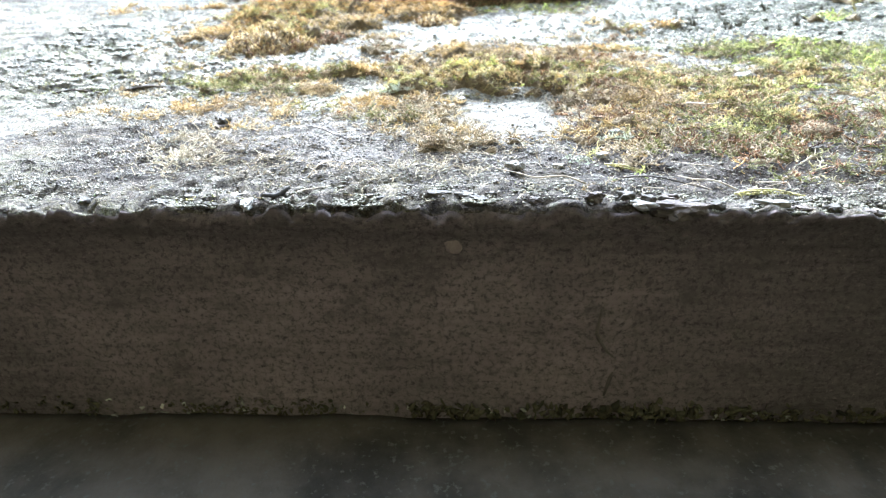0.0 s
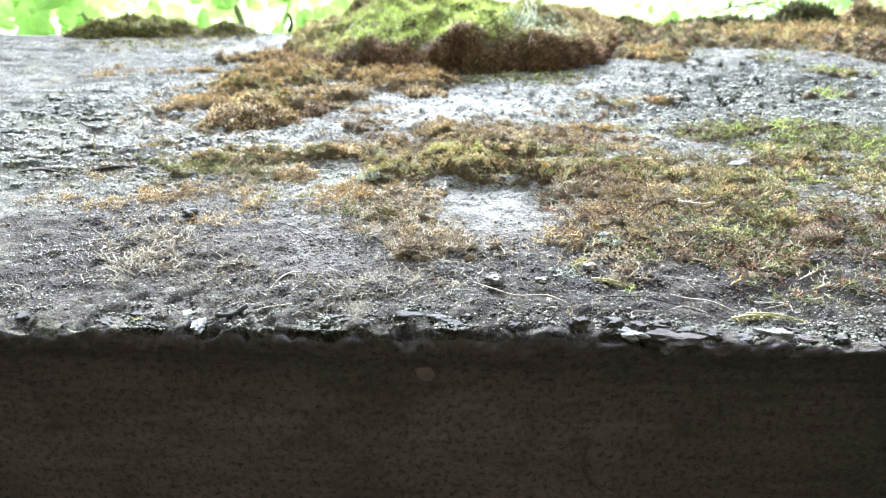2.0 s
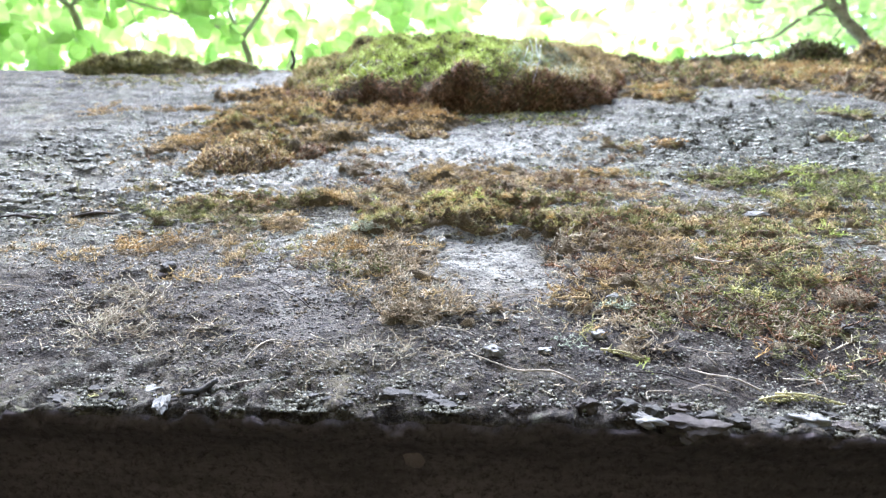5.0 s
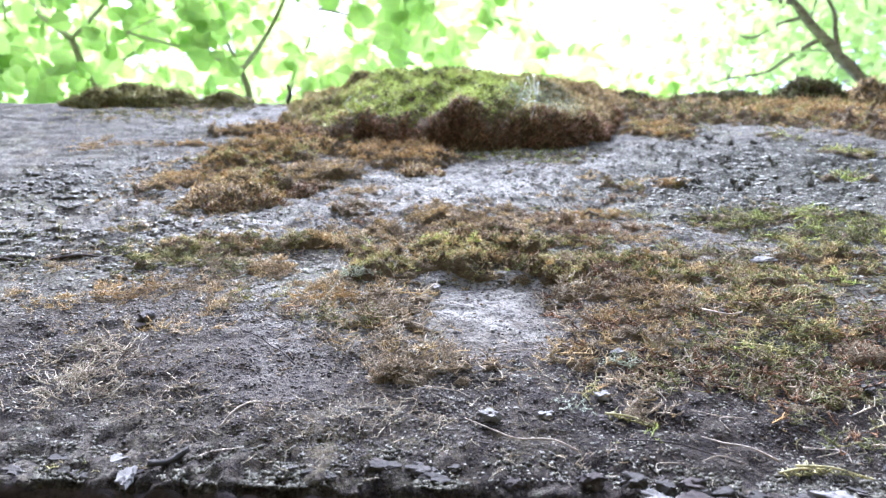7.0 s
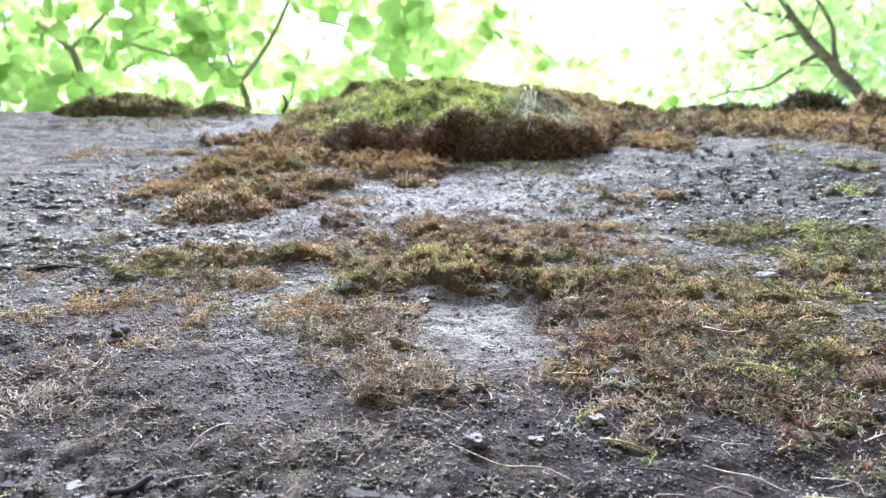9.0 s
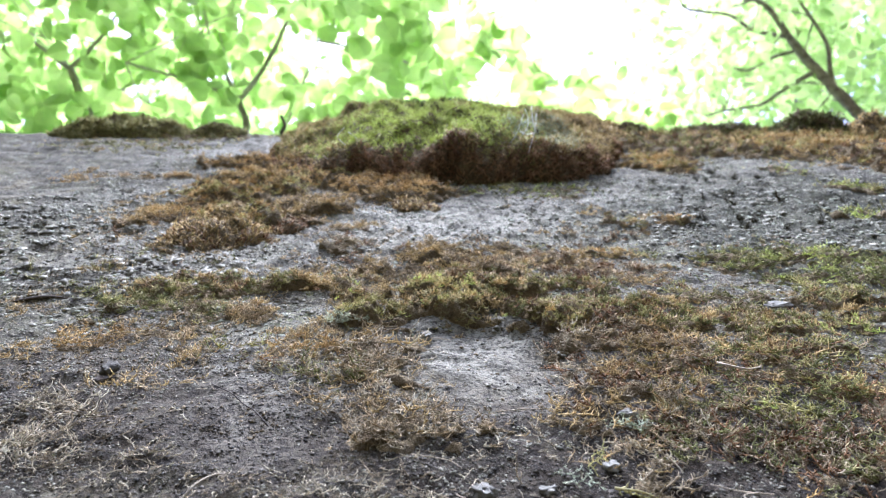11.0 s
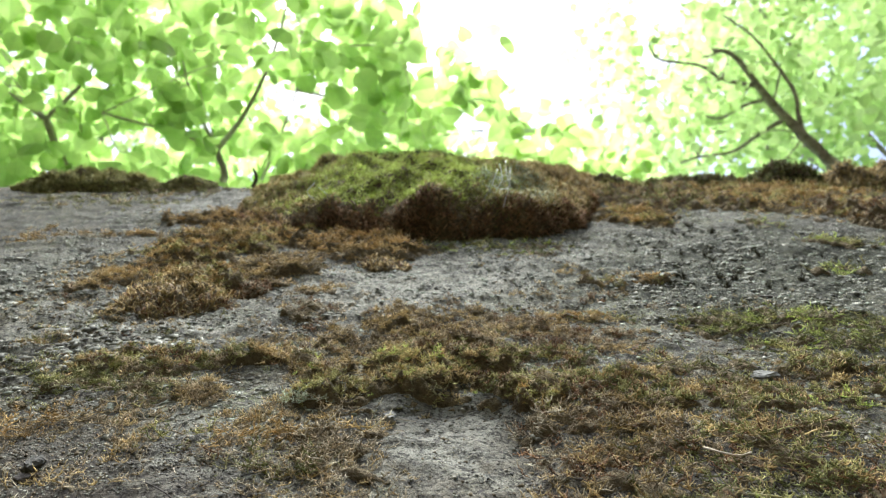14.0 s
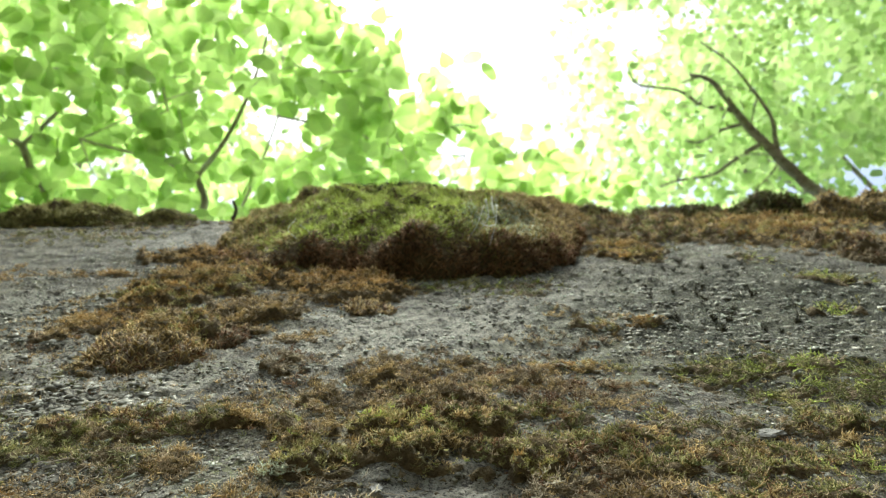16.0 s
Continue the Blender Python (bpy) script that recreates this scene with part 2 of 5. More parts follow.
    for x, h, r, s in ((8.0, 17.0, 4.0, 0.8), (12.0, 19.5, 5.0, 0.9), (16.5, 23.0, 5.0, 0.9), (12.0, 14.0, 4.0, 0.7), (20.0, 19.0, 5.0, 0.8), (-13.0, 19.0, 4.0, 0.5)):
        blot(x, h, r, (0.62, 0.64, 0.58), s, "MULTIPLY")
    base = mixed(nt, 1.0, base, (1.04, 1.02, 0.93), "MULTIPLY")
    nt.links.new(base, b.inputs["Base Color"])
    bumped(nt, b, mixed(nt, 0.5, mixed(nt, 0.5, grain, sand), flakes), 1.0, 0.0021)
    return m


def stone_under():
    m, nt, b = material("brown_speckled_soffit", 0.9)
    co = nt.nodes.new("ShaderNodeTexCoord").outputs["Object"]
    mid, fine = noise_node(nt, co, 25, 5), noise_node(nt, co, 620, 9, 0.85)
    base = ramp_node(nt, mid, [(0.3, (0.080, 0.066, 0.063)), (0.7, (0.178, 0.144, 0.136))])
    # a darker strip with a ragged limit behind the broken edge
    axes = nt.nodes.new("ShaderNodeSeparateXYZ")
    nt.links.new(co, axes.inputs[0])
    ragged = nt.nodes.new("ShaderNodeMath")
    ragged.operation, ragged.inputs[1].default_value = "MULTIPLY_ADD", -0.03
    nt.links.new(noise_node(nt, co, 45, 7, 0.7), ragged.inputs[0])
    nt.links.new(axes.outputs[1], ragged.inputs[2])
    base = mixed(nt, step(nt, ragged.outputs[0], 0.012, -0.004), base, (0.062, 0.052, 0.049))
    # darker grey, raggedly begun, round a browner middle
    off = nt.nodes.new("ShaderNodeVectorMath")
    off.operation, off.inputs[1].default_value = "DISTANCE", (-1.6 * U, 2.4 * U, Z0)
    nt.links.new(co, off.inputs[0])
    around = nt.nodes.new("ShaderNodeMath")
    around.operation, around.inputs[1].default_value = "MULTIPLY_ADD", -0.06
    nt.links.new(noise_node(nt, co, 22, 7, 0.7), around.inputs[0])
    nt.links.new(off.outputs["Value"], around.inputs[2])
    base = mixed(nt, step(nt, around.outputs[0], 0.030, 0.090), base, (0.040, 0.035, 0.033))
    # faint streaks along the casting
    long = nt.nodes.new("ShaderNodeMapping")
    long.inputs["Scale"].default_value = (0.12, 1.0, 1.0)
    nt.links.new(co, long.inputs["Vector"])
    base = mixed(nt, 0.35, base, ramp_node(nt, noise_node(nt, long.outputs[0], 300, 5, 0.7), [(0.35, (0.065, 0.054, 0.05)), (0.65, (0.17, 0.14, 0.13))]))
    base = mixed(nt, step(nt, fine, 0.52, 0.38), base, (0.024, 0.021, 0.021))
    base = mixed(nt, step(nt, noise_node(nt, co, 900, 5, 0.8), 0.56, 0.70), base, (0.13, 0.102, 0.096))
    base = mixed(nt, step(nt, noise_node(nt, co, 90, 8, 0.75), 0.52, 0.70), base, (0.058, 0.05, 0.046))
    nt.links.new(base, b.inputs["Base Color"])
    bumped(nt, b, fine, 0.5, 0.0008)
    return m


def stone_low():
    m, nt, b = material("dark_olive_stone", 0.9)
    co = nt.nodes.new("ShaderNodeTexCoord").outputs["Object"]
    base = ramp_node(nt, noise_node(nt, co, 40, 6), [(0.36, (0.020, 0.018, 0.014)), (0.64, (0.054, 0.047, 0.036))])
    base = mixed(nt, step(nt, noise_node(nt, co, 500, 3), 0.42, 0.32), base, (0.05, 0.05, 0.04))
    nt.links.new(base, b.inputs["Base Color"])
    bumped(nt, b, noise_node(nt, co, 300, 5), 0.5, 0.001)
    return m


def chip_stone(name, low, high):
    m, nt, b = material(name, 0.9)
    co = nt.nodes.new("ShaderNodeTexCoord").outputs["Object"]
    base = ramp_node(nt, noise_node(nt, co, 250, 5), [(0.3, low), (0.7, high)])
    base = mixed(nt, 0.35, base, ramp_node(nt, nt.nodes.new("ShaderNodeObjectInfo").outputs["Random"], [(0.0, low), (1.0, high)]))
    nt.links.new(base, b.inputs["Base Color"])
    bumped(nt, b, noise_node(nt, co, 900, 4), 0.6, 0.0008)
    return m


def moss(name, colours, glow=0.38):
    """Small stems: every stem its own tone."""
    m, nt, b = material(name, 0.75)
    rnd = nt.nodes.new("ShaderNodeNewGeometry").outputs["Random Per Island"]
    n = len(colours)
    col = ramp_node(nt, rnd, [(k / (n - 1), c) for k, c in enumerate(colours)])
    co = nt.nodes.new("ShaderNodeTexCoord").outputs["Object"]
    patchy = ramp_node(nt, noise_node(nt, co, 45, 4), [(0.3, (0.72, 0.71, 0.62)), (0.7, (1.38, 1.40, 1.26))])
    col = mixed(nt, 1.0, col, patchy, "MULTIPLY")
    nt.links.new(col, b.inputs["Base Color"])
    tr = nt.nodes.new("ShaderNodeBsdfTranslucent")
    nt.links.new(col, tr.inputs[0])
    mix = nt.nodes.new("ShaderNodeMixShader")
    mix.inputs[0].default_value = glow
    nt.links.new(b.outputs[0], mix.inputs[1])
    nt.links.new(tr.outputs[0], mix.inputs[2])
    nt.links.new(mix.outputs[0], nt.nodes["Material Output"].inputs[0])
    return m


def humus():
    m, nt, b = material("moss_humus", 1.0)
    co = nt.nodes.new("ShaderNodeTexCoord").outputs["Object"]
    base = ramp_node(nt, noise_node(nt, co, 300, 5, 0.7), [(0.3, (0.058, 0.046, 0.028)), (0.7, (0.21, 0.165, 0.093))])
    nt.links.new(base, b.inputs["Base Color"])
    bumped(nt, b, noise_node(nt, co, 800, 4, 0.7), 1.0, 0.002)
    return m


def leaf_material(name, dark, light, glow=0.6):
    m, nt, b = material(name, 0.55)
    rnd = nt.nodes.new("ShaderNodeNewGeometry").outputs["Random Per Island"]
    obj = nt.nodes.new("ShaderNodeObjectInfo").outputs["Random"]
    mx = nt.nodes.new("ShaderNodeMath")
    mx.operation = "ADD"
    nt.links.new(rnd, mx.inputs[0])
    nt.links.new(obj, mx.inputs[1])
    fr = nt.nodes.new("ShaderNodeMath")
    fr.operation = "FRACT"
    nt.links.new(mx.outputs[0], fr.inputs[0])
    col = ramp_node(nt, fr.outputs[0], [(0.0, dark), (1.0, light)])
    co = nt.nodes.new("ShaderNodeTexCoord").outputs["Object"]
    col = mixed(nt, 1.0, col, ramp_node(nt, noise_node(nt, co, 30, 4), [(0.3, (0.8, 0.85, 0.8)), (0.7, (1.1, 1.1, 1.0))]), "MULTIPLY")
    nt.links.new(col, b.inputs["Base Color"])
    tr = nt.nodes.new("ShaderNodeBsdfTranslucent")
    nt.links.new(col, tr.inputs[0])
    mix = nt.nodes.new("ShaderNodeMixShader")
    mix.inputs[0].default_value = glow
    nt.links.new(b.outputs[0], mix.inputs[1])
    nt.links.new(tr.outputs[0], mix.inputs[2])
    nt.links.new(mix.outputs[0], nt.nodes["Material Output"].inputs[0])
    return m


def bark(name, low, high):
    m, nt, b = material(name, 0.9)
    co = nt.nodes.new("ShaderNodeTexCoord").outputs["Object"]
    base = ramp_node(nt, noise_node(nt, co, 40, 6, 0.7), [(0.35, low), (0.65, high)])
    nt.links.new(base, b.inputs["Base Color"])
    bumped(nt, b, noise_node(nt, co, 90, 6), 0.8, 0.004)
    return m


def litter():
    m, nt, b = material("leaf_litter", 0.95)
    co = nt.nodes.new("ShaderNodeTexCoord").outputs["Object"]
    base = ramp_node(nt, noise_node(nt, co, 25, 8, 0.7), [(0.3, (0.025, 0.02, 0.013)), (0.7, (0.08, 0.06, 0.04))])
    base = mixed(nt, step(nt, noise_node(nt, co, 2.0, 4), 0.5, 0.6), base, (0.035, 0.05, 0.015))
    nt.links.new(base, b.inputs["Base Color"])
    bumped(nt, b, noise_node(nt, co, 40, 6), 1.0, 0.03)
    return m


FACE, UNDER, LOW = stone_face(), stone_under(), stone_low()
PALE_CHIP, GREY_CHIP, DARK_CHIP = chip_stone("pale_chip", (0.11, 0.107, 0.094), (0.23, 0.225, 0.198)), chip_stone("grey_chip", (0.036, 0.034, 0.029), (0.09, 0.085, 0.073)), chip_stone("dark_chip", (0.03, 0.027, 0.025), (0.10, 0.085, 0.07))
HUMUS = humus()
M_BROWN = moss("moss_rust_brown", [(0.20, 0.15, 0.078), (0.42, 0.315, 0.16), (0.58, 0.455, 0.255), (0.32, 0.245, 0.12)])
M_RUST = moss("moss_rust_orange", [(0.22, 0.14, 0.055), (0.40, 0.265, 0.11), (0.54, 0.39, 0.19), (0.30, 0.19, 0.08)])
M_OLIVE = moss("moss_olive", [(0.18, 0.168, 0.07), (0.34, 0.322, 0.138), (0.47, 0.43, 0.205), (0.27, 0.265, 0.11)])
M_DEEP = moss("moss_dark_olive", [(0.07, 0.075, 0.03), (0.16, 0.168, 0.07), (0.25, 0.255, 0.11), (0.11, 0.118, 0.05)])
M_GREEN = moss("moss_yellow_green", [(0.30, 0.36, 0.10), (0.50, 0.57, 0.18), (0.40, 0.46, 0.14), (0.60, 0.65, 0.25)], 0.5)
M_DARK = moss("moss_dark_red_brown", [(0.045, 0.028, 0.019), (0.16, 0.092, 0.054), (0.30, 0.175, 0.10), (0.085, 0.05, 0.031)], 0.25)
M_RED = moss("moss_red_brown", [(0.13, 0.078, 0.056), (0.32, 0.195, 0.13), (0.48, 0.31, 0.20), (0.20, 0.12, 0.08)], 0.3)
M_GREY = moss("moss_dry_grey_brown", [(0.11, 0.09, 0.068), (0.275, 0.227, 0.172), (0.47, 0.40, 0.31), (0.185, 0.15, 0.112)])
M_FIBRE = moss("dry_root_fibre", [(0.196, 0.166, 0.136), (0.413, 0.366, 0.294), (0.563, 0.521, 0.436), (0.273, 0.222, 0.171)])
M_TAN = moss("moss_dry_tan", [(0.146, 0.118, 0.080), (0.352, 0.278, 0.188), (0.55, 0.45, 0.32), (0.267, 0.205, 0.135)])
M_SAGE = moss("moss_dry_olive", [(0.136, 0.125, 0.074), (0.309, 0.293, 0.163), (0.470, 0.430, 0.267), (0.248, 0.243, 0.136)])
M_PALE = moss("pale_lichen", [(0.36, 0.42, 0.33), (0.50, 0.54, 0.44), (0.42, 0.47, 0.40)], 0.1)
M_BLACK = moss("black_sprig", [(0.016, 0.016, 0.011), (0.055, 0.05, 0.03), (0.04, 0.036, 0.025)], 0.1)
WEB, _nt, _b = material("spider_silk", 0.4)
_b.inputs["Base Color"].default_value = (0.75, 0.75, 0.75, 1)

# ---- ground and the two courses of the wall ----
ground_v = [(x, y, 0.0) for y in (-600, -60, -8, -3, -1.5, 0.0, 1.5, 3, 8, 60, 600) for x in (-600, -60, -8, -3, -1.5, 0.0, 1.5, 3, 8, 60, 600)]
tagged(new("ground", mesh_of("ground", ground_v, grid_faces(11, 11), [litter()])), "brown leaf litter and low green growth on soil", "ground", kind="structure")


def spread(inner, step_size, outer):
    xs = list(np.arange(-inner, inner + 1e-6, step_size))
    grow, x = step_size, inner
    while x < outer:
        grow *= 1.06
        x += grow
        xs.append(x)
        xs.insert(0, -x)
    return np.array(xs)


def slab():
    xs = spread(12.5, 0.11, 100.0)
    prof, kind = [], []

    def run(y0, h0, y1, h1, n, k):
        for q in range(n):
            u = q / n
            prof.append((y0 + (y1 - y0) * u, h0 + (h1 - h0) * u))
            kind.append(k)

    run(20.0, 0.0, 5.4, 0.0, 6, 0)
    run(5.4, 0.0, 0.24, 0.0, 46, 0)
    for q in range(6):
        a = q / 6 * math.pi / 2
        prof.append((0.24 - 0.24 * math.sin(a), 0.14 - 0.14 * math.cos(a)))
        kind.append(1 if q > 2 else 0)
    run(0.0, 0.14, 0.0, 12.0, 108, 1)
    run(0.0, 12.0, 0.0, 42.0, 120, 1)
    run(0.0, 42.0, 0.6, 42.6, 4, 1)
    run(0.6, 42.6, 20.0, 42.6, 14, 1)
    run(20.0, 42.6, 20.0, 0.0, 6, 1)
    prof, kind = np.array(prof), np.array(kind)
    x, y = np.meshgrid(xs, prof[:, 0])
    h = np.meshgrid(xs, prof[:, 1])[1]
    front = smooth(0.5, 0.0, y) * smooth(-0.1, 0.25, h)
    rag = 0.34 * (fbm(x * 1.1, y * 0 + 5.0, 41, 5) - 0.5) + 0.42 * (fbm(x * 5.0, h * 5 + y * 5, 43, 2) - 0.5)
    edge = np.exp(-((np.hypot(y - 0.15, h - 0.1) / 0.45) ** 2))
    soffit = (h < 0.02) & (y < 6)
    yy = y - front * relief(x, h) - edge * rag
    hh = h - edge * (rag * 0.7 + 0.24) + np.where(soffit, 0.10 * (fbm(x * 0.8, y * 0.8, 51) - 0.5) + 0.05 * (fbm(x * 5, y * 5, 53, 2) - 0.5), 0.0) * smooth(0.1, 0.6, y) * smooth(5.4, 5.0, y)
    co = np.stack([x * U, yy * U, Z0 + hh * U], -1).reshape(-1, 3)
    rows, cols = len(prof), len(xs)
    f = grid_faces(rows, cols, closed=True)
    index = np.repeat(kind, cols - 1)
    verts = np.vstack([co, [[xs[0] * U, 10 * U, Z0 + 21 * U], [xs[-1] * U, 10 * U, Z0 + 21 * U]]])
    n = rows * cols
    caps = []
    for i in range(rows):
        k = (i + 1) % rows
        caps += [(n, i * cols, k * cols, k * cols), (n + 1, k * cols + cols - 1, i * cols + cols - 1, i * cols + cols - 1)]
    tri = np.concatenate([f[:, [0, 1, 2]], f[:, [0, 2, 3]], np.array(caps)[:, :3]])
    index = np.concatenate([index, index, np.ones(len(caps), int)])
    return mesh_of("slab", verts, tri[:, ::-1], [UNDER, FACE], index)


wall_upper = tagged(new("wall_upper", slab()), "weathered grey concrete slab with a ragged lower edge", "wall", kind="structure")


def low_course():
    xs = spread(12.0, 0.4, 100.0)
    zs = np.concatenate([np.linspace(-96, -20, 20), np.linspace(-19, 0, 60)])
    x, h = np.meshgrid(xs, zs)
    y = 5.15 + 0.20 * (fbm(x * 0.4, h * 0.4, 61) - 0.5) + 0.08 * (fbm(x * 2, h * 2, 63, 3) - 0.5)
    front = np.stack([x * U, y * U, Z0 + h * U], -1)
    back = front.copy()
    back[..., 1] = 20 * U
    rows, cols = x.shape
    f = grid_faces(rows, cols)
    n = rows * cols
    fb = f[:, ::-1] + n
    ring = [i * cols for i in range(rows)] + [(rows - 1) * cols + j for j in range(1, cols)] + [i * cols + cols - 1 for i in range(rows - 2, -1, -1)] + [j for j in range(cols - 2, 0, -1)]
    sides = [(ring[q], ring[(q + 1) % len(ring)], ring[(q + 1) % len(ring)] + n, ring[q] + n) for q in range(len(ring))]
    co = np.vstack([front.reshape(-1, 3), back.reshape(-1, 3)])
    co[:, 2] = np.where(co[:, 2] > Z0 - 0.0005, Z0 - 0.0003, co[:, 2])
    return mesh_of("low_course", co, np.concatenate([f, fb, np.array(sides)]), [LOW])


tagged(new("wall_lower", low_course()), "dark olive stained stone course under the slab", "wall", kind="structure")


# ---- moss ----
def arc_stem(start, way, bend, length, turn, r0, r1, segs):
    """One curved three-sided stem ending in a point: (verts, triangles)."""
    start, way = np.asarray(start, float), np.asarray(way, float)
    way = way / np.linalg.norm(way)
    bend = np.asarray(bend, float) - way * np.dot(bend, way)
    bend /= max(np.linalg.norm(bend), 1e-6)
    lat = np.cross(way, bend)
    v = []
    for k in range(segs + 1):
        s = k / segs
        mid = start + length * (way * math.sin(turn * s) / turn + bend * (1 - math.cos(turn * s)) / turn)
        if k == segs:
            v.append(mid)
            break
        out = bend * math.cos(turn * s) - way * math.sin(turn * s)
        r = (r0 + (r1 - r0) * s) * (0.8 if k == 0 else 1.15 - 0.3 * (k % 2))
        v += [mid + r * (math.cos(a) * out + math.sin(a) * lat) for a in (0.0, 2.094, 4.189)]
    f = []
    for k in range(segs - 1):
        for a in range(3):
            b = (a + 1) % 3
            f += [(3 * k + a, 3 * k + b, 3 * k + 3 + b), (3 * k + a, 3 * k + 3 + b, 3 * k + 3 + a)]
    k = segs - 1
    f += [(3 * k + a, 3 * k + (a + 1) % 3, 3 * segs) for a in range(3)]
    return np.array(v), np.array(f), 0


SHAPES = np.random.default_rng(31)


def creeper(thin=1.0, side=6):
    """A creeping moss plant of unit length along x, with curled side shoots; z points off the stone."""
    g = SHAPES
    turn = g.uniform(0.5, 1.5)
    bend = np.array([0.0, g.choice((-1, 1)), g.uniform(-0.3, 0.5)])
    out = [arc_stem((0, 0, 0.0), (1, 0, 0.2), bend, 1.0, turn, 0.044 * thin, 0.024 * thin, 4)]
    bend = bend / np.linalg.norm(bend)
    for k in range(side):
        s = (k + g.uniform(0.2, 0.9)) / side
        at = np.array([1.0, 0, 0.2]) / 1.02 * math.sin(turn * s) / turn + bend * (1 - math.cos(turn * s)) / turn
        sgn = 1 if k % 2 else -1
        way = (g.uniform(0.1, 0.9), sgn * g.uniform(0.5, 1.1), g.uniform(-0.1, 0.9))
        out.append(arc_stem(at, way, g.normal(size=3) + np.array([0.3, 0, 0.6]), g.uniform(0.24, 0.52), g.uniform(0.8, 2.0), 0.040 * thin, 0.024 * thin, 2))
    return joined(out)[:2]


def tuft(count=7, flat=0.34, segs=3):
    """A small tuft of curled shoots from one root, about one unit across."""
    g, out = SHAPES, []
    for k in range(count):
        a = (k + g.uniform(0, 0.8)) / count * 2 * math.pi
        way = (math.cos(a), math.sin(a), g.uniform(0.1, 1.5) * flat)
        root = (0.14 * math.cos(a), 0.14 * math.sin(a), 0)
        out.append(arc_stem(root, way, g.normal(size=3) + np.array([0, 0, 1.2]), g.uniform(0.38, 0.78), g.uniform(1.0, 2.8), 0.060, 0.036, segs))
    return joined(out)[:2]


CREEPERS = [creeper() for _k in range(10)]
FIBRES = [creeper(0.72, 5) for _k in range(8)]
PLAIN_TUFTS = [tuft(6, 0.20, 2) for _k in range(10)]


def plants(base, way, out, size, shapes):
    """Many plants at once, each one of the shapes turned and scaled: (verts, triangles)."""
    out = unit(out)
    way = unit(way - out * (way * out).sum(1, keepdims=True))
    lat = np.cross(out, way)
    pick = RNG.integers(len(shapes), size=len(base))
    vs, fs, off = [], [], 0
    for k, (v, f) in enumerate(shapes):
        s = pick == k
        if not s.any():
            continue
        w = base[s, None] + size[s, None, None] * (v[None, :, :1] * way[s, None] + v[None, :, 1:2] * lat[s, None] + v[None, :, 2:] * out[s, None])
        vs.append(w.reshape(-1, 3))
        fs.append((np.arange(s.sum())[:, None, None] * len(v) + f[None]).reshape(-1, 3) + off)
        off += len(vs[-1])
    return np.concatenate(vs), np.concatenate(fs)


SEED = [100]


def bare(x, h):
    """1 where the stone lies bare: the spall and other scaled-off places."""
    out = 0.0
    for cx, ch, rx, rh in ((1.5, 6.3, 1.35, 1.35), (-2.3, 3.0, 1.0, 1.1), (5.1, 2.2, 0.75, 0.7), (2.2, 2.1, 0.9, 0.5), (0.4, 17.8, 2.6, 3.0), (10.8, 21.0, 4.2, 2.2), (-12.4, 35.0, 2.4, 6.0), (-3.2, 9.2, 0.9, 0.6), (1.8, 4.5, 1.1, 0.7)):
        r = np.hypot((x - cx) / rx, (h - ch) / rh) + 0.5 * (fbm(x * 1.5, h * 1.5, 91, 3) - 0.5)
        out = np.maximum(out, smooth(1.05, 0.85, r))
    return out


# stem materials with their shares, and the shape of the plants
STYLES = {
    "dry": ([M_GREY, M_TAN, M_FIBRE, M_BROWN], [0.34, 0.26, 0.2, 0.2], CREEPERS),
    "grey": ([M_GREY, M_FIBRE, M_DARK], [0.5, 0.25, 0.25], CREEPERS),
    "fib": ([M_FIBRE, M_GREY], [0.55, 0.45], FIBRES),
    "rust": ([M_BROWN, M_RUST, M_TAN], [0.35, 0.4, 0.25], "tufts"),
    "tan": ([M_TAN, M_BROWN, M_GREY], [0.45, 0.3, 0.25], "tufts"),
    "sage": ([M_SAGE, M_DEEP, M_GREY, M_OLIVE], [0.32, 0.3, 0.22, 0.16], CREEPERS),
    "dark": ([M_DARK, M_GREY, M_BROWN], [0.5, 0.25, 0.25], "tufts"),
    "brown": ([M_BROWN, M_GREY, M_TAN, M_DARK], [0.36, 0.22, 0.22, 0.2], "tufts"),
    "ochre": ([M_RUST, M_OLIVE, M_TAN], [0.35, 0.4, 0.25], "tufts"),
    "brownolive": ([M_BROWN, M_DARK, M_DEEP, M_OLIVE, M_TAN], [0.28, 0.16, 0.22, 0.22, 0.12], "tufts"),
    "rustolive": ([M_BROWN, M_RUST, M_OLIVE], [0.35, 0.3, 0.35], "tufts"),
    "green": ([M_GREEN, M_OLIVE, M_DEEP], [0.3, 0.4, 0.3], CREEPERS),
    "greyolive": ([M_GREY, M_DEEP, M_DARK, M_SAGE, M_FIBRE], [0.28, 0.2, 0.2, 0.18, 0.14], CREEPERS),
    "olive": ([M_OLIVE, M_DEEP, M_SAGE, M_BROWN], [0.3, 0.25, 0.25, 0.2], "tufts"),
    "oliveg": ([M_OLIVE, M_DEEP, M_GREEN, M_SAGE], [0.25, 0.45, 0.12, 0.18], CREEPERS),
    "ring": ([M_OLIVE, M_BROWN, M_SAGE, M_GREEN], [0.4, 0.3, 0.2, 0.1], "tufts"),
    "pale": ([M_PALE, M_FIBRE], [0.75, 0.25], "tufts"),
}


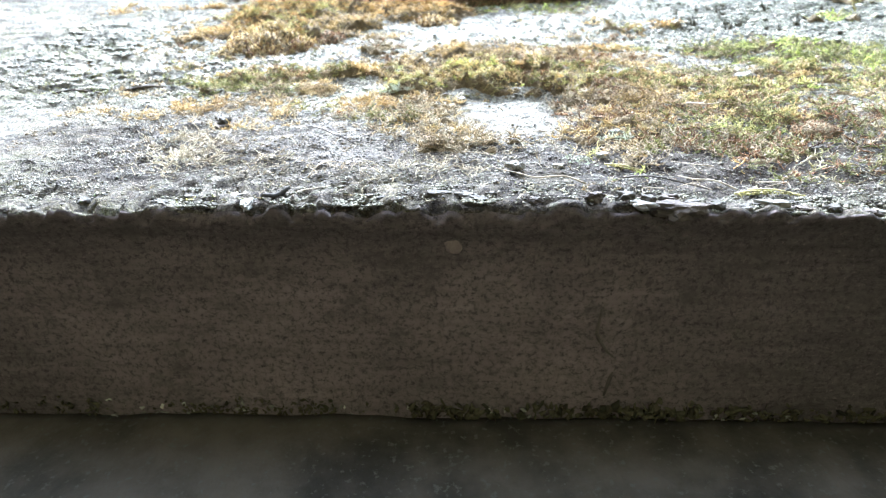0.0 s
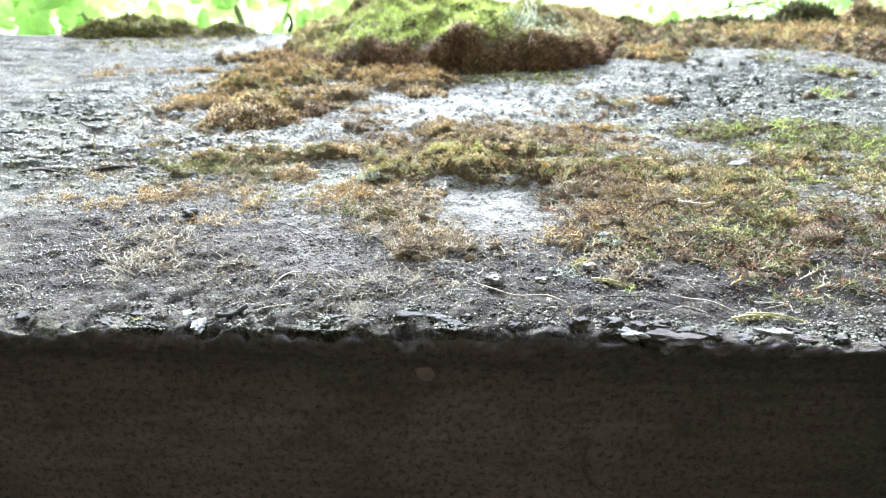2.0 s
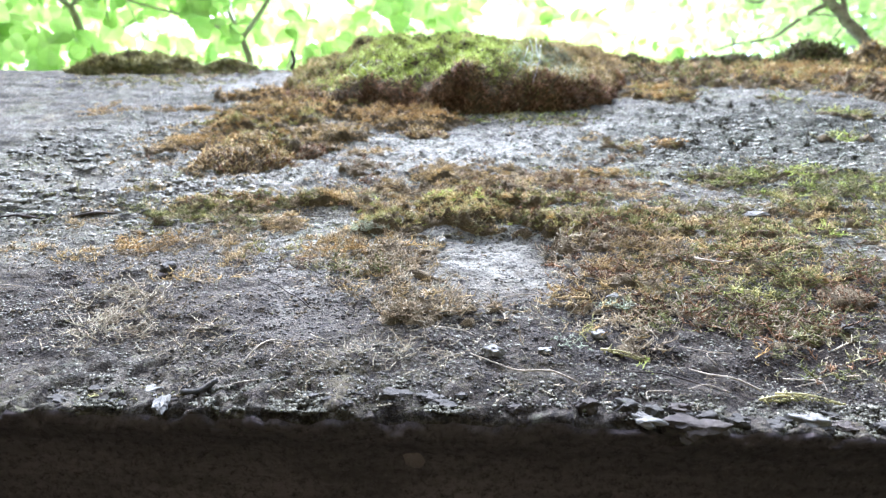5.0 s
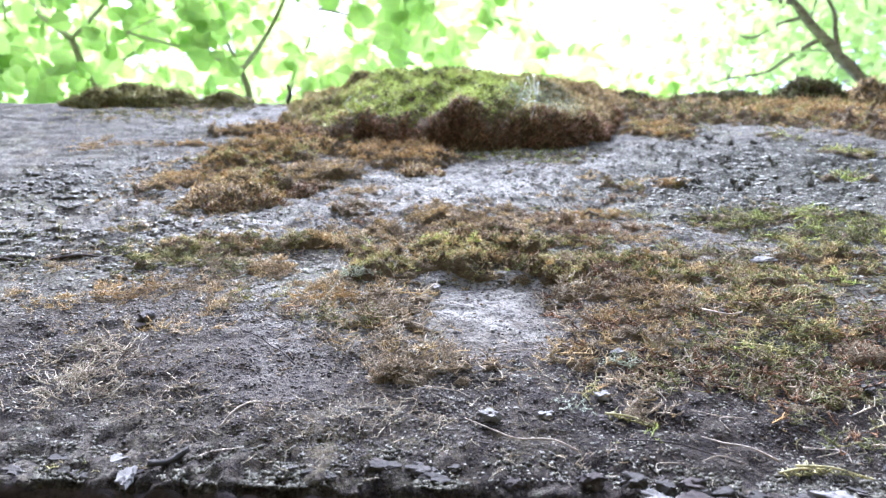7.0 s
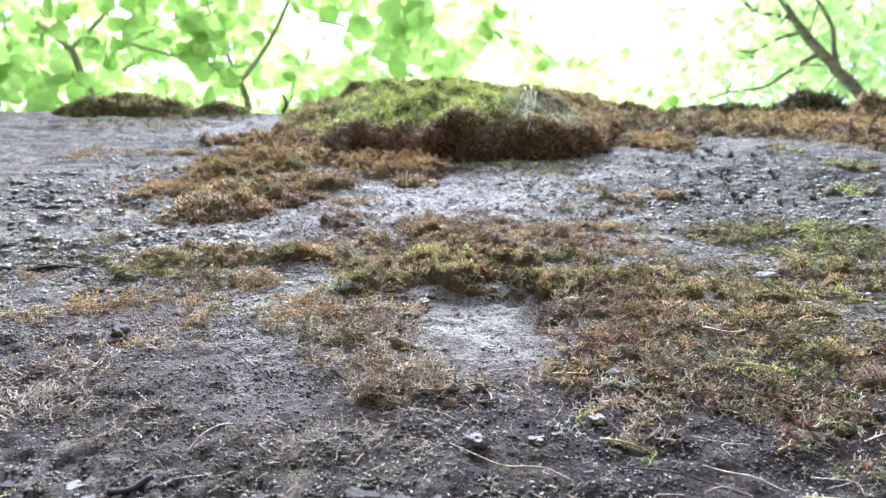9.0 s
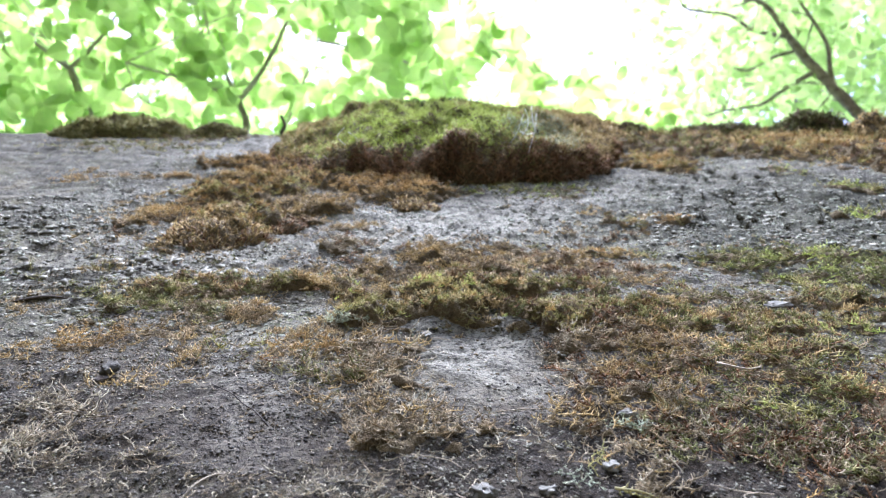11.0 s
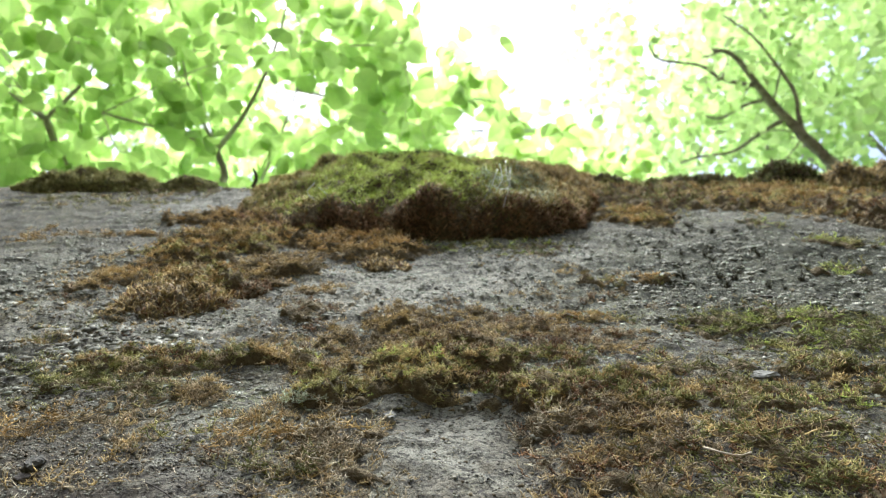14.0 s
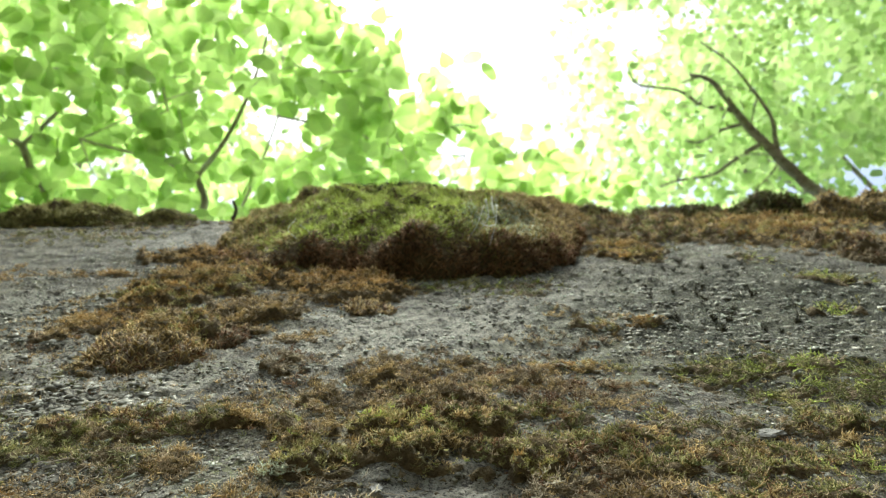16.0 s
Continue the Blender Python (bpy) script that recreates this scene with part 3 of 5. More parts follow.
def cover(x, h, q, seed, thick):
    """How much of the stone a patch covers at a place, and how far its mat stands out."""
    cx, ch, rx, rh, turn = q
    c, s = math.cos(radians(turn)), math.sin(radians(turn))
    a, b = (x - cx) * c + (h - ch) * s, -(x - cx) * s + (h - ch) * c
    k = 2.2 / max(rx, 0.5)
    m = 1 - np.hypot(a / rx, b / rh) + 0.95 * (fbm(x * k, h * k * 1.2, seed, 5) - 0.5) + 0.7 * (fbm(x * 1.7, h * 2.6, seed + 3, 4) - 0.5) + 0.06
    lump = 0.15 + 1.2 * smooth(0.3, 0.7, fbm(x * 1.5, h * 1.7, seed + 5, 4)) + 0.6 * smooth(0.4, 0.65, fbm(x * 4.2, h * 4.6, seed + 7, 2))
    return m, relief(x, h) + thick * np.sqrt(np.clip(m * 1.6, 0, 1)) * lump


def moss_patch(label, q, style, dens, size, thick, clump=0.0):
    """A ragged patch of moss on the slab's face. q: centre x, h, radii, turn; size of a plant in wall units."""
    SEED[0] += 13
    seed = SEED[0]
    mats, shares, shapes = STYLES[style]
    thick *= 0.5 if q[1] < 8 else 0.75
    if shapes == "tufts":
        shapes = CREEPERS if q[1] < 7.8 else PLAIN_TUFTS
    size *= 0.64 if shapes is CREEPERS else 0.54 if shapes is FIBRES else 0.49
    cx, ch, rx, rh, _t = q
    ax, ah = rx * 1.8, rh * 1.8 + 0.15
    n = int(dens * (7.0 if ch < 12 else 5.2) / size**2 * 4 * ax * ah)
    x, h = cx + ax * (2 * RNG.random(n) - 1), ch + ah * (2 * RNG.random(n) - 1)
    m, d = cover(x, h, q, seed, thick)
    keep = (RNG.random(n) < np.clip(m * 1.7, 0, 1) * (0.10 + 0.90 * smooth(0.36, 0.54, fbm(x * 1.9, h * 3.0, seed + 9, 3)))) & (h > 0.05) & (h < 42.4) & (RNG.random(n) > (0.0 if style == "pale" else 0.96) * bare(x, h))
    if clump:
        keep &= smooth(0.52, 0.60, fbm(x * clump, h * clump * 1.3, seed + 41, 3)) > RNG.random(n)
    x, h, d, m = x[keep], h[keep], d[keep], m[keep]
    n = len(x)
    way = np.stack([RNG.normal(size=n), 0.12 * RNG.normal(size=n), RNG.normal(size=n) * 0.9], -1)
    out = np.stack([0.35 * RNG.normal(size=n), np.full(n, -1.0), 0.35 * RNG.normal(size=n) + 0.15], -1)
    scale = size * U * (0.55 + 0.75 * RNG.random(n)) * (0.6 + 0.5 * np.clip(m * 2, 0, 1))
    base = place(x, h, d - 0.02 + 0.06 * RNG.random(n))
    tone = np.clip(0.5 * (fbm(x * 0.8, h * 0.9, seed + 21, 3) + fbm(x * 2.1, h * 2.3, seed + 25, 2)) * 2.2 - 0.6 + 0.55 * (RNG.random(n) - 0.5), 0, 0.999)
    pick = np.searchsorted(np.cumsum(shares) / sum(shares), tone)
    pieces = []
    for k in range(len(mats)):
        s = pick == k
        if s.any():
            pieces.append((*plants(base[s], way[s], out[s], scale[s], shapes), k))
    if thick > 0.045:
        gs = max(0.10, min(rx, rh) / 22)
        X, Hh = np.meshgrid(np.arange(cx - ax, cx + ax, gs), np.arange(max(ch - ah, 0.1), min(ch + ah, 42.4), gs))
        M, D = cover(X, Hh, q, seed, thick)
        D = D + 0.12 * (fbm(X * 4, Hh * 4, seed + 31, 2) - 0.5) - 0.05 - 0.9 * np.clip(0.30 - M, 0, 1) - 0.3 * smooth(0.5, 0.36, fbm(X * 1.9, Hh * 3.0, seed + 9, 3)) - 0.6 * bare(X, Hh)
        f = grid_faces(*X.shape)
        pieces.append((place(X, Hh, D).reshape(-1, 3), f[(M.ravel()[f] > 0.03).any(1)], len(mats)))
    if not pieces:
        return None
    v, f, i = joined(pieces)
    ob = new("moss_patch", mesh_of("moss_patch", v, f, [*mats, HUMUS], i))
    return tagged(ob, label, "moss", "moss on the slab", "stuff")


# the lower part of the slab, round the bare spall
moss_patch("dense grey and orange moss beside the bare spall", (-0.5, 6.3, 1.0, 1.88, 3), "dry", 1.00, 0.46, 0.22)
moss_patch("dry brown branched moss beside the bare spall", (-0.0, 3.5, 1.2, 1.08, 3), "dry", 1.00, 0.46, 0.24)
moss_patch("rust-orange moss strip on grey stone", (-2.1, 6.3, 0.9, 0.68, 3), "rust", 0.90, 0.40, 0.16)
moss_patch("olive and grey moss on bare stone", (-1.5, 5.2, 1.1, 0.80, 3), "sage", 0.70, 0.42, 0.12)
moss_patch("dry grey-brown moss under the bare spall", (1.3, 3.1, 1.2, 0.50, 3), "dry", 0.90, 0.44, 0.20)
moss_patch("pale wiry moss stems on dark stone", (-0.2, 1.6, 1.3, 0.64, 3), "fib", 0.55, 0.50, 0.05)
moss_patch("pale wiry moss stems on dark stone", (1.5, 2.1, 0.8, 0.41, 3), "fib", 0.50, 0.46, 0.05)
moss_patch("grey-brown withered moss at the spall's rim", (3.1, 6.2, 0.6, 1.56, 3), "grey", 1.00, 0.46, 0.26)
moss_patch("ochre moss tuft in the carpet", (3.9, 5.8, 0.4, 0.68, 3), "rust", 1.00, 0.36, 0.22)
moss_patch("dark brown moss at the spall's rim", (3.0, 3.9, 0.8, 0.73, 3), "dark", 1.00, 0.42, 0.22)
moss_patch("brown moss carpet beside the spall", (4.2, 4.8, 1.2, 1.48, 3), "brown", 1.00, 0.42, 0.20)
moss_patch("brown moss carpet beside the spall", (4.5, 7.4, 1.8, 1.24, 3), "brown", 1.00, 0.40, 0.24)
moss_patch("ochre and olive moss lump at the arch's end", (3.4, 8.2, 0.8, 1.00, 3), "ochre", 1.10, 0.38, 0.42)
moss_patch("brown and olive moss carpet on the slab", (5.7, 6.4, 1.9, 1.44, 3), "brown", 0.90, 0.42, 0.18)
moss_patch("brown and olive moss carpet on the slab", (8.2, 6.3, 2.2, 1.43, 3), "brownolive", 0.95, 0.42, 0.20)
moss_patch("yellow-green creeping moss on the carpet", (7.2, 4.4, 1.3, 0.41, 3), "green", 0.80, 0.42, 0.12)
moss_patch("yellow-green creeping moss on the carpet", (9.6, 8.0, 0.8, 0.37, 3), "green", 0.70, 0.40, 0.10)
moss_patch("grey and dark brown moss carpet near the edge", (7.1, 3.2, 1.6, 1.25, 3), "greyolive", 0.90, 0.46, 0.14)
moss_patch("grey-brown matted moss near the edge", (5.1, 3.9, 1.3, 1.03, 3), "greyolive", 0.90, 0.44, 0.12)
moss_patch("rust moss tuft near the edge", (6.1, 2.0, 0.3, 0.31, 3), "rust", 0.90, 0.36, 0.14)
moss_patch("grey and olive moss near the edge", (6.9, 1.6, 0.9, 0.52, 3), "greyolive", 0.60, 0.44, 0.08)
moss_patch("withered grey-brown moss near the edge", (4.1, 2.3, 0.8, 0.84, 3), "grey", 0.80, 0.44, 0.12)
moss_patch("ochre moss tuft on dark stone", (3.2, 2.6, 0.4, 0.32, 3), "ochre", 0.80, 0.38, 0.12)
moss_patch("thin yellow-green moss streak near the edge", (3.7, 1.3, 0.5, 0.13, 3), "green", 0.60, 0.36, 0.05)
moss_patch("tangled pale root fibres on dark stone", (-6.4, 3.7, 1.4, 0.93, 3), "fib", 1.10, 0.60, 0.04)
moss_patch("tangled pale root fibres on dark stone", (-5.8, 2.3, 1.4, 0.85, 3), "fib", 1.10, 0.60, 0.04)
moss_patch("thin pale stems on dark stone", (-4.0, 1.9, 1.4, 0.81, 3), "fib", 0.50, 0.46, 0.03)
moss_patch("thin pale stems on grey stone", (-1.9, 1.8, 1.0, 0.70, 3), "fib", 0.35, 0.42, 0.03)
moss_patch("orange-brown moss tuft on grey stone", (-7.2, 6.8, 1.0, 0.81, 3), "rust", 0.70, 0.40, 0.15)
moss_patch("tan moss tufts on grey stone", (-5.3, 7.0, 1.0, 0.89, 3), "tan", 0.55, 0.40, 0.12)
moss_patch("tan moss tuft on grey stone", (-4.1, 8.2, 0.9, 0.71, 3), "tan", 0.80, 0.40, 0.18)
moss_patch("thin rust moss strips on grey stone", (-5.3, 4.6, 1.8, 0.30, 3), "tan", 0.40, 0.42, 0.03)
moss_patch("grey withered moss on bare stone", (-2.9, 5.5, 0.5, 0.39, 3), "grey", 0.50, 0.40, 0.06)
moss_patch("small olive moss clump on pale stone", (-2.1, 2.5, 0.4, 0.25, 3), "sage", 0.50, 0.36, 0.06)
moss_patch("thin brown moss on grey stone", (-8.3, 6.0, 1.0, 0.79, 3), "tan", 0.40, 0.42, 0.05)
moss_patch("pale grey-green lichen tuft by the moss arch", (-1.7, 7.7, 0.5, 0.55, 3), "pale", 1.20, 0.30, 0.20)
moss_patch("pale lichen crust on brown moss", (3.9, 3.8, 0.3, 0.30, 3), "pale", 0.90, 0.28, 0.10)
moss_patch("pale lichen crumbs on dark stone", (2.8, 2.1, 0.7, 0.32, 3), "pale", 0.30, 0.24, 0.03)
moss_patch("thin withered moss by the edge", (2.6, 0.6, 1.4, 0.17, 3), "grey", 0.20, 0.36, 0.03)
moss_patch("thin grey-green moss by the edge", (-4.2, 0.2, 1.2, 0.14, 3), "sage", 0.30, 0.30, 0.03)
# the upper part
moss_patch("brown moss band across the slab", (-5.0, 10.0, 3.3, 0.97, 1), "brownolive", 0.90, 0.42, 0.26)
moss_patch("olive moss on grey stone", (-7.3, 8.6, 1.2, 1.16, 1), "olive", 0.60, 0.42, 0.18)
moss_patch("grey-green moss on grey stone", (-5.4, 8.4, 1.5, 0.77, 1), "sage", 0.45, 0.40, 0.10)
moss_patch("olive and green moss arched over a bare spall", (-0.8, 8.7, 1.5, 1.29, 1), "ring", 1.15, 0.40, 0.42)
moss_patch("olive and brown moss arched over a bare spall", (0.7, 9.3, 1.2, 1.58, 1), "ring", 1.15, 0.40, 0.38)
moss_patch("brown and olive moss arched over a bare spall", (2.3, 9.2, 1.3, 1.45, 1), "brownolive", 1.05, 0.40, 0.40)
moss_patch("rust-brown curled moss over grey stone", (2.6, 12.9, 2.2, 1.56, 1), "brown", 0.80, 0.38, 0.16)
moss_patch("brown curled moss over grey stone", (-0.3, 12.5, 1.9, 1.77, 1), "brown", 0.90, 0.40, 0.20)
moss_patch("brown curled moss above the arch", (1.4, 10.8, 2.0, 1.10, 1), "brown", 0.95, 0.40, 0.24)
moss_patch("orange-brown moss strip on grey stone", (5.1, 13.4, 1.4, 0.46, 1), "rust", 0.80, 0.38, 0.10)
moss_patch("brown moss over grey stone", (4.0, 10.3, 1.2, 0.89, 1), "brownolive", 0.70, 0.38, 0.14)
moss_patch("brown and olive moss carpet on the slab", (5.2, 8.8, 1.9, 0.92, 1), "brownolive", 0.95, 0.40, 0.20)
moss_patch("dark olive-green moss carpet", (10.7, 12.9, 3.3, 1.73, 1), "oliveg", 0.75, 0.42, 0.14)
moss_patch("thin green moss on grey stone", (9.2, 13.2, 1.6, 1.20, 1), "oliveg", 0.60, 0.40, 0.10)
moss_patch("brown and olive moss carpet on the slab", (10.4, 9.6, 1.5, 1.41, 1), "brownolive", 0.90, 0.44, 0.20)
moss_patch("thin olive moss over grey stone", (7.6, 9.7, 1.8, 1.23, 1), "sage", 0.55, 0.42, 0.10)
moss_patch("brown moss strip on grey stone", (-11.0, 16.5, 1.2, 0.83, 0), "brown", 0.70, 0.50, 0.16)
moss_patch("rust-brown moss on pale stone", (-10.0, 18.1, 1.9, 1.27, 0), "rust", 0.80, 0.55, 0.25)
moss_patch("tan moss tuft on pale stone", (-8.9, 13.7, 0.7, 0.54, 1), "tan", 0.70, 0.45, 0.15)
moss_patch("rust and olive moss field under the cushion", (-9.4, 21.8, 2.4, 3.10, 0), "rustolive", 0.95, 0.60, 0.40)
moss_patch("tan feathery moss on pale stone", (-5.2, 19.0, 2.0, 2.34, 0), "tan", 0.75, 0.60, 0.30)
moss_patch("rust-brown moss field under the cushion", (-7.6, 24.2, 3.8, 2.66, 0), "rustolive", 0.95, 0.65, 0.45)
moss_patch("rust and tan moss under the cushion", (-2.3, 23.1, 3.4, 2.68, 0), "rust", 0.90, 0.60, 0.35)
moss_patch("rust moss beside the cushion", (-10.3, 28.8, 3.5, 1.92, -0), "rust", 0.85, 0.70, 0.35)
moss_patch("thin rust moss strip across pale stone", (-14.4, 25.2, 3.7, 0.59, 0), "rust", 0.60, 0.60, 0.12)
moss_patch("grey-brown moss knot on pale stone", (-3.0, 13.7, 0.6, 0.9, 1), "grey", 1.10, 0.42, 0.22)
moss_patch("tan moss on grey stone", (-1.7, 11.2, 1.0, 0.83, 1), "tan", 0.60, 0.42, 0.15)
moss_patch("thin green moss under the cushion", (3.1, 22.5, 4.0, 1.72, 0), "oliveg", 0.50, 0.50, 0.10)
moss_patch("small brown-green moss strip", (7.2, 17.5, 1.6, 0.74, 0), "ochre", 0.80, 0.45, 0.20)
moss_patch("bright green moss streaks on grey stone", (17.5, 23.4, 2.1, 1.02, 0), "green", 0.70, 0.55, 0.14)
moss_patch("bright green moss streaks on grey stone", (15.7, 19.1, 1.4, 0.75, 0), "green", 0.70, 0.55, 0.14)
moss_patch("bright green moss streaks on grey stone", (15.9, 27.5, 1.6, 1.17, 0), "green", 0.50, 0.55, 0.10)
moss_patch("brown moss running into the cushion", (10.3, 30.4, 2.9, 3.09, -0), "rustolive", 0.70, 0.80, 0.30)
moss_patch("brown moss spread along the slab top", (14.1, 36.9, 6.8, 6.06, -0), "brownolive", 0.85, 0.95, 0.50)
moss_patch("olive and rust moss spread along the slab top", (21.0, 35.9, 6.5, 6.62, -0), "rustolive", 0.85, 0.95, 0.50)
moss_patch("dark rust moss lump near the slab top", (22.8, 30.3, 2.6, 3.05, -0), "dark", 0.80, 0.90, 0.60)
moss_patch("thin tan moss on pale stone", (-3.1, 16.2, 1.5, 1.07, 0), "tan", 0.45, 0.50, 0.10)
moss_patch("thin brown moss on grey stone", (-9.7, 11.5, 1.4, 0.69, 1), "tan", 0.35, 0.45, 0.05)
moss_patch("thin dark moss line along a crack", (5.1, 10.9, 1.3, 0.32, 1), "dark", 0.40, 0.36, 0.04)
moss_patch("thin olive moss along the slab top", (-16.8, 40.1, 6.2, 1.39, -1), "olive", 0.40, 0.90, 0.15)
moss_patch("thin rust film on pale stone", (-18.0, 25.1, 1.8, 2.59, 0), "rust", 0.25, 0.60, 0.05)
# wide thin mats that join them
moss_patch("brown and olive moss carpet on the slab", (6.9, 5.7, 3.0, 2.05, 3), "brownolive", 0.60, 0.42, 0.10)
moss_patch("grey-brown matted moss near the edge", (6.0, 3.3, 2.6, 1.16, 3), "greyolive", 0.70, 0.44, 0.06)
moss_patch("dry wiry moss near the edge", (4.1, 3.2, 1.4, 1.15, 3), "dry", 0.60, 0.44, 0.06)
moss_patch("dry wiry moss on grey stone", (-1.0, 4.4, 1.5, 0.94, 3), "dry", 0.60, 0.44, 0.06)
moss_patch("thin grey-green moss on grey stone", (-4.1, 6.2, 1.9, 0.93, 3), "sage", 0.35, 0.42, 0.04)
moss_patch("brown and olive moss carpet on the slab", (7.4, 8.3, 3.6, 0.86, 1), "brownolive", 0.80, 0.42, 0.16)
moss_patch("brown moss joining the band and the arch", (-1.8, 9.7, 1.5, 0.83, 1), "brown", 0.80, 0.40, 0.16)
moss_patch("thin brown curled moss over grey stone", (4.4, 11.7, 2.5, 1.12, 1), "brown", 0.55, 0.38, 0.08)
moss_patch("dark olive-green moss carpet", (10.8, 11.4, 2.2, 1.07, 1), "oliveg", 0.70, 0.42, 0.10)
moss_patch("thin olive moss on flaking stone", (-7.8, 10.0, 2.2, 0.94, 1), "olive", 0.50, 0.42, 0.08)
moss_patch("brown and olive moss carpet on the slab", (12.3, 7.4, 2.6, 3.00, 0), "brownolive", 0.85, 0.46, 0.14)
moss_patch("grey-brown matted moss near the edge", (10.4, 4.2, 2.2, 2.00, 3), "greyolive", 0.85, 0.46, 0.08)
moss_patch("dark olive-green moss carpet", (14.2, 11.6, 3.2, 2.60, 0), "oliveg", 0.75, 0.46, 0.12)
moss_patch("thin brown moss near the edge", (8.6, 1.9, 2.0, 0.90, 3), "greyolive", 0.55, 0.44, 0.04)
# thin growth between the patches
moss_patch("thin scattered dry moss over dark stone", (0.5, 3.4, 9.5, 3.6, 0), "fib", 0.10, 0.40, 0.0)
moss_patch("small rust and olive moss tufts dotted over the stone", (-4.0, 8.4, 7.0, 4.0, 0), "tan", 0.5, 0.36, 0.0, 1.3)
moss_patch("small rust and olive moss tufts dotted over the stone", (0.0, 15.5, 13.0, 6.0, 0), "brown", 0.32, 0.42, 0.0, 0.9)
moss_patch("thin curly brown moss fuzz between the patches", (3.0, 11.6, 8.0, 3.6, 2), "brownolive", 0.5, 0.36, 0.0, 1.2)
moss_patch("thin scattered brown moss over grey stone", (-8.5, 18.5, 6.0, 6.0, 10), "rust", 0.32, 0.48, 0.0, 0.8)
moss_patch("thin grey-green growth over flaking stone", (-9.0, 11.0, 6.0, 4.0, 0), "sage", 0.22, 0.40, 0.0, 1.0)
moss_patch("olive moss film on pale stone", (-20.0, 36.0, 8.0, 4.5, 0), "olive", 0.22, 0.8, 0.0)


# ---- moss cushions ----
def big_form(x, h):
    lower = np.interp(x, [-11, -9.4, -6.6, -4.4, -2, 0.6, 2.6, 5.2, 7.5, 9.4, 12.2], [34, 28.6, 26.2, 26.4, 24.5, 24.6, 25.3, 25.5, 28.2, 34.5, 40.5])
    lower = lower - 0.5 + 1.6 * (fbm(x * 0.7, h * 0.0, 71) - 0.5)
    lip = 1.45 * np.clip(1 - np.abs(x / 11.2) ** 2.2, 0, 1)
    lip = lip * (0.72 + 0.28 * smooth(-6, -1, x)) * (0.35 + 0.65 * smooth(10.0, 5.0, x))
    crown = 2.1 * np.clip(1 - ((x + 1.4) / np.where(x > -1.4, 13.6, 10.8)) ** 2, 0, 1)
    k = np.clip((h - lower) / (42 - lower), 0, 1)
    t = (lip * (1 - k) + crown * k) * (1 + 0.16 * np.sin(k * math.pi))
    rise = np.sqrt(np.clip((h - lower) / 1.25, 0, 1)) * np.sqrt(np.clip((43.8 - h) / 1.8, 0, 1))
    lumps = 1.5 * (fbm(x * 0.42, h * 0.2, 73, 3) - 0.5) + 1.0 * (fbm(x * 1.2, h * 0.8, 75, 3) - 0.5)
    return rise * (t + lumps * (t > 0.2)), k, lower


def cushion(name, label, form, x0, x1, h0, h1, gs, groups):
    """groups: (part name, label, material, density, length, width, chooser(x, h, k, d))."""
    gx, gh = np.arange(x0, x1, gs), np.arange(h0, h1, gs)
    X, Hh = np.meshgrid(gx, gh)
    D, K, Lw = form(X, Hh)
    R = np.where(Hh < 42.3, relief(X, np.minimum(Hh, 42.3)), 0)
    Dd = np.where(D > 0.03, R * smooth(1.0, 0.2, D) + D, R - 0.4) + np.where(D > 0.2, 0.14 * (fbm(X * 3.2, Hh * 3.2, 77, 3) - 0.5), 0)
    f = grid_faces(*X.shape)
    ok = (D.ravel()[f] > 0.03).any(1)
    root = tagged(new(name), label, "moss", "moss on the slab")
    root.matrix_world = Matrix.Translation(((x0 + x1) / 2 * U, 0, Z0 + h0 * U))
    shift = np.array(root.matrix_world.translation)
    under(new("body", mesh_of("body", place(X, Hh, Dd).reshape(-1, 3) - shift, f[ok], [HUMUS])), root)
    for pname, plabel, mat, dens, length, width, choose in groups:
        n = int(2.0 * dens * (x1 - x0) * (h1 - h0))
        x, h = x0 + (x1 - x0) * RNG.random(n), h0 + (h1 - h0) * RNG.random(n)
        d, k, lw = form(x, h)
        slope = np.hypot(*[(form(x + a, h + b)[0] - d) / 0.1 for a, b in ((0.1, 0), (0, 0.1))])
        keep = (d > 0.06) & (RNG.random(n) < np.clip(choose(x, h, h - lw, d), 0, 1) * (0.5 + 0.5 * np.clip(slope, 0, 2)))
        x, h, d = x[keep], h[keep], d[keep]
        e = 0.08
        nx, nh = (form(x + e, h)[0] - d) / e, (form(x, h + e)[0] - d) / e
        nrm = unit(np.stack([-nx, -np.ones_like(nx), -nh], -1))
        way = unit(nrm + RNG.normal(size=nrm.shape) * 0.75)
        m = len(x)
        length_m = 0.40 * length * U
        v, fs = shoots(place(x, h, d + smooth(1.0, 0.2, d) * relief(x, np.minimum(h, 42.3)) - 0.05) - shift, way, length_m * (0.5 + RNG.random(m)), 0.62 * width * U * (0.7 + 0.6 * RNG.random(m)), 0.9, 2 if h0 > 15 else 3)
        tagged(under(new(pname, mesh_of(pname, v, fs, [mat])), root), plabel, kind="stuff")
    return root


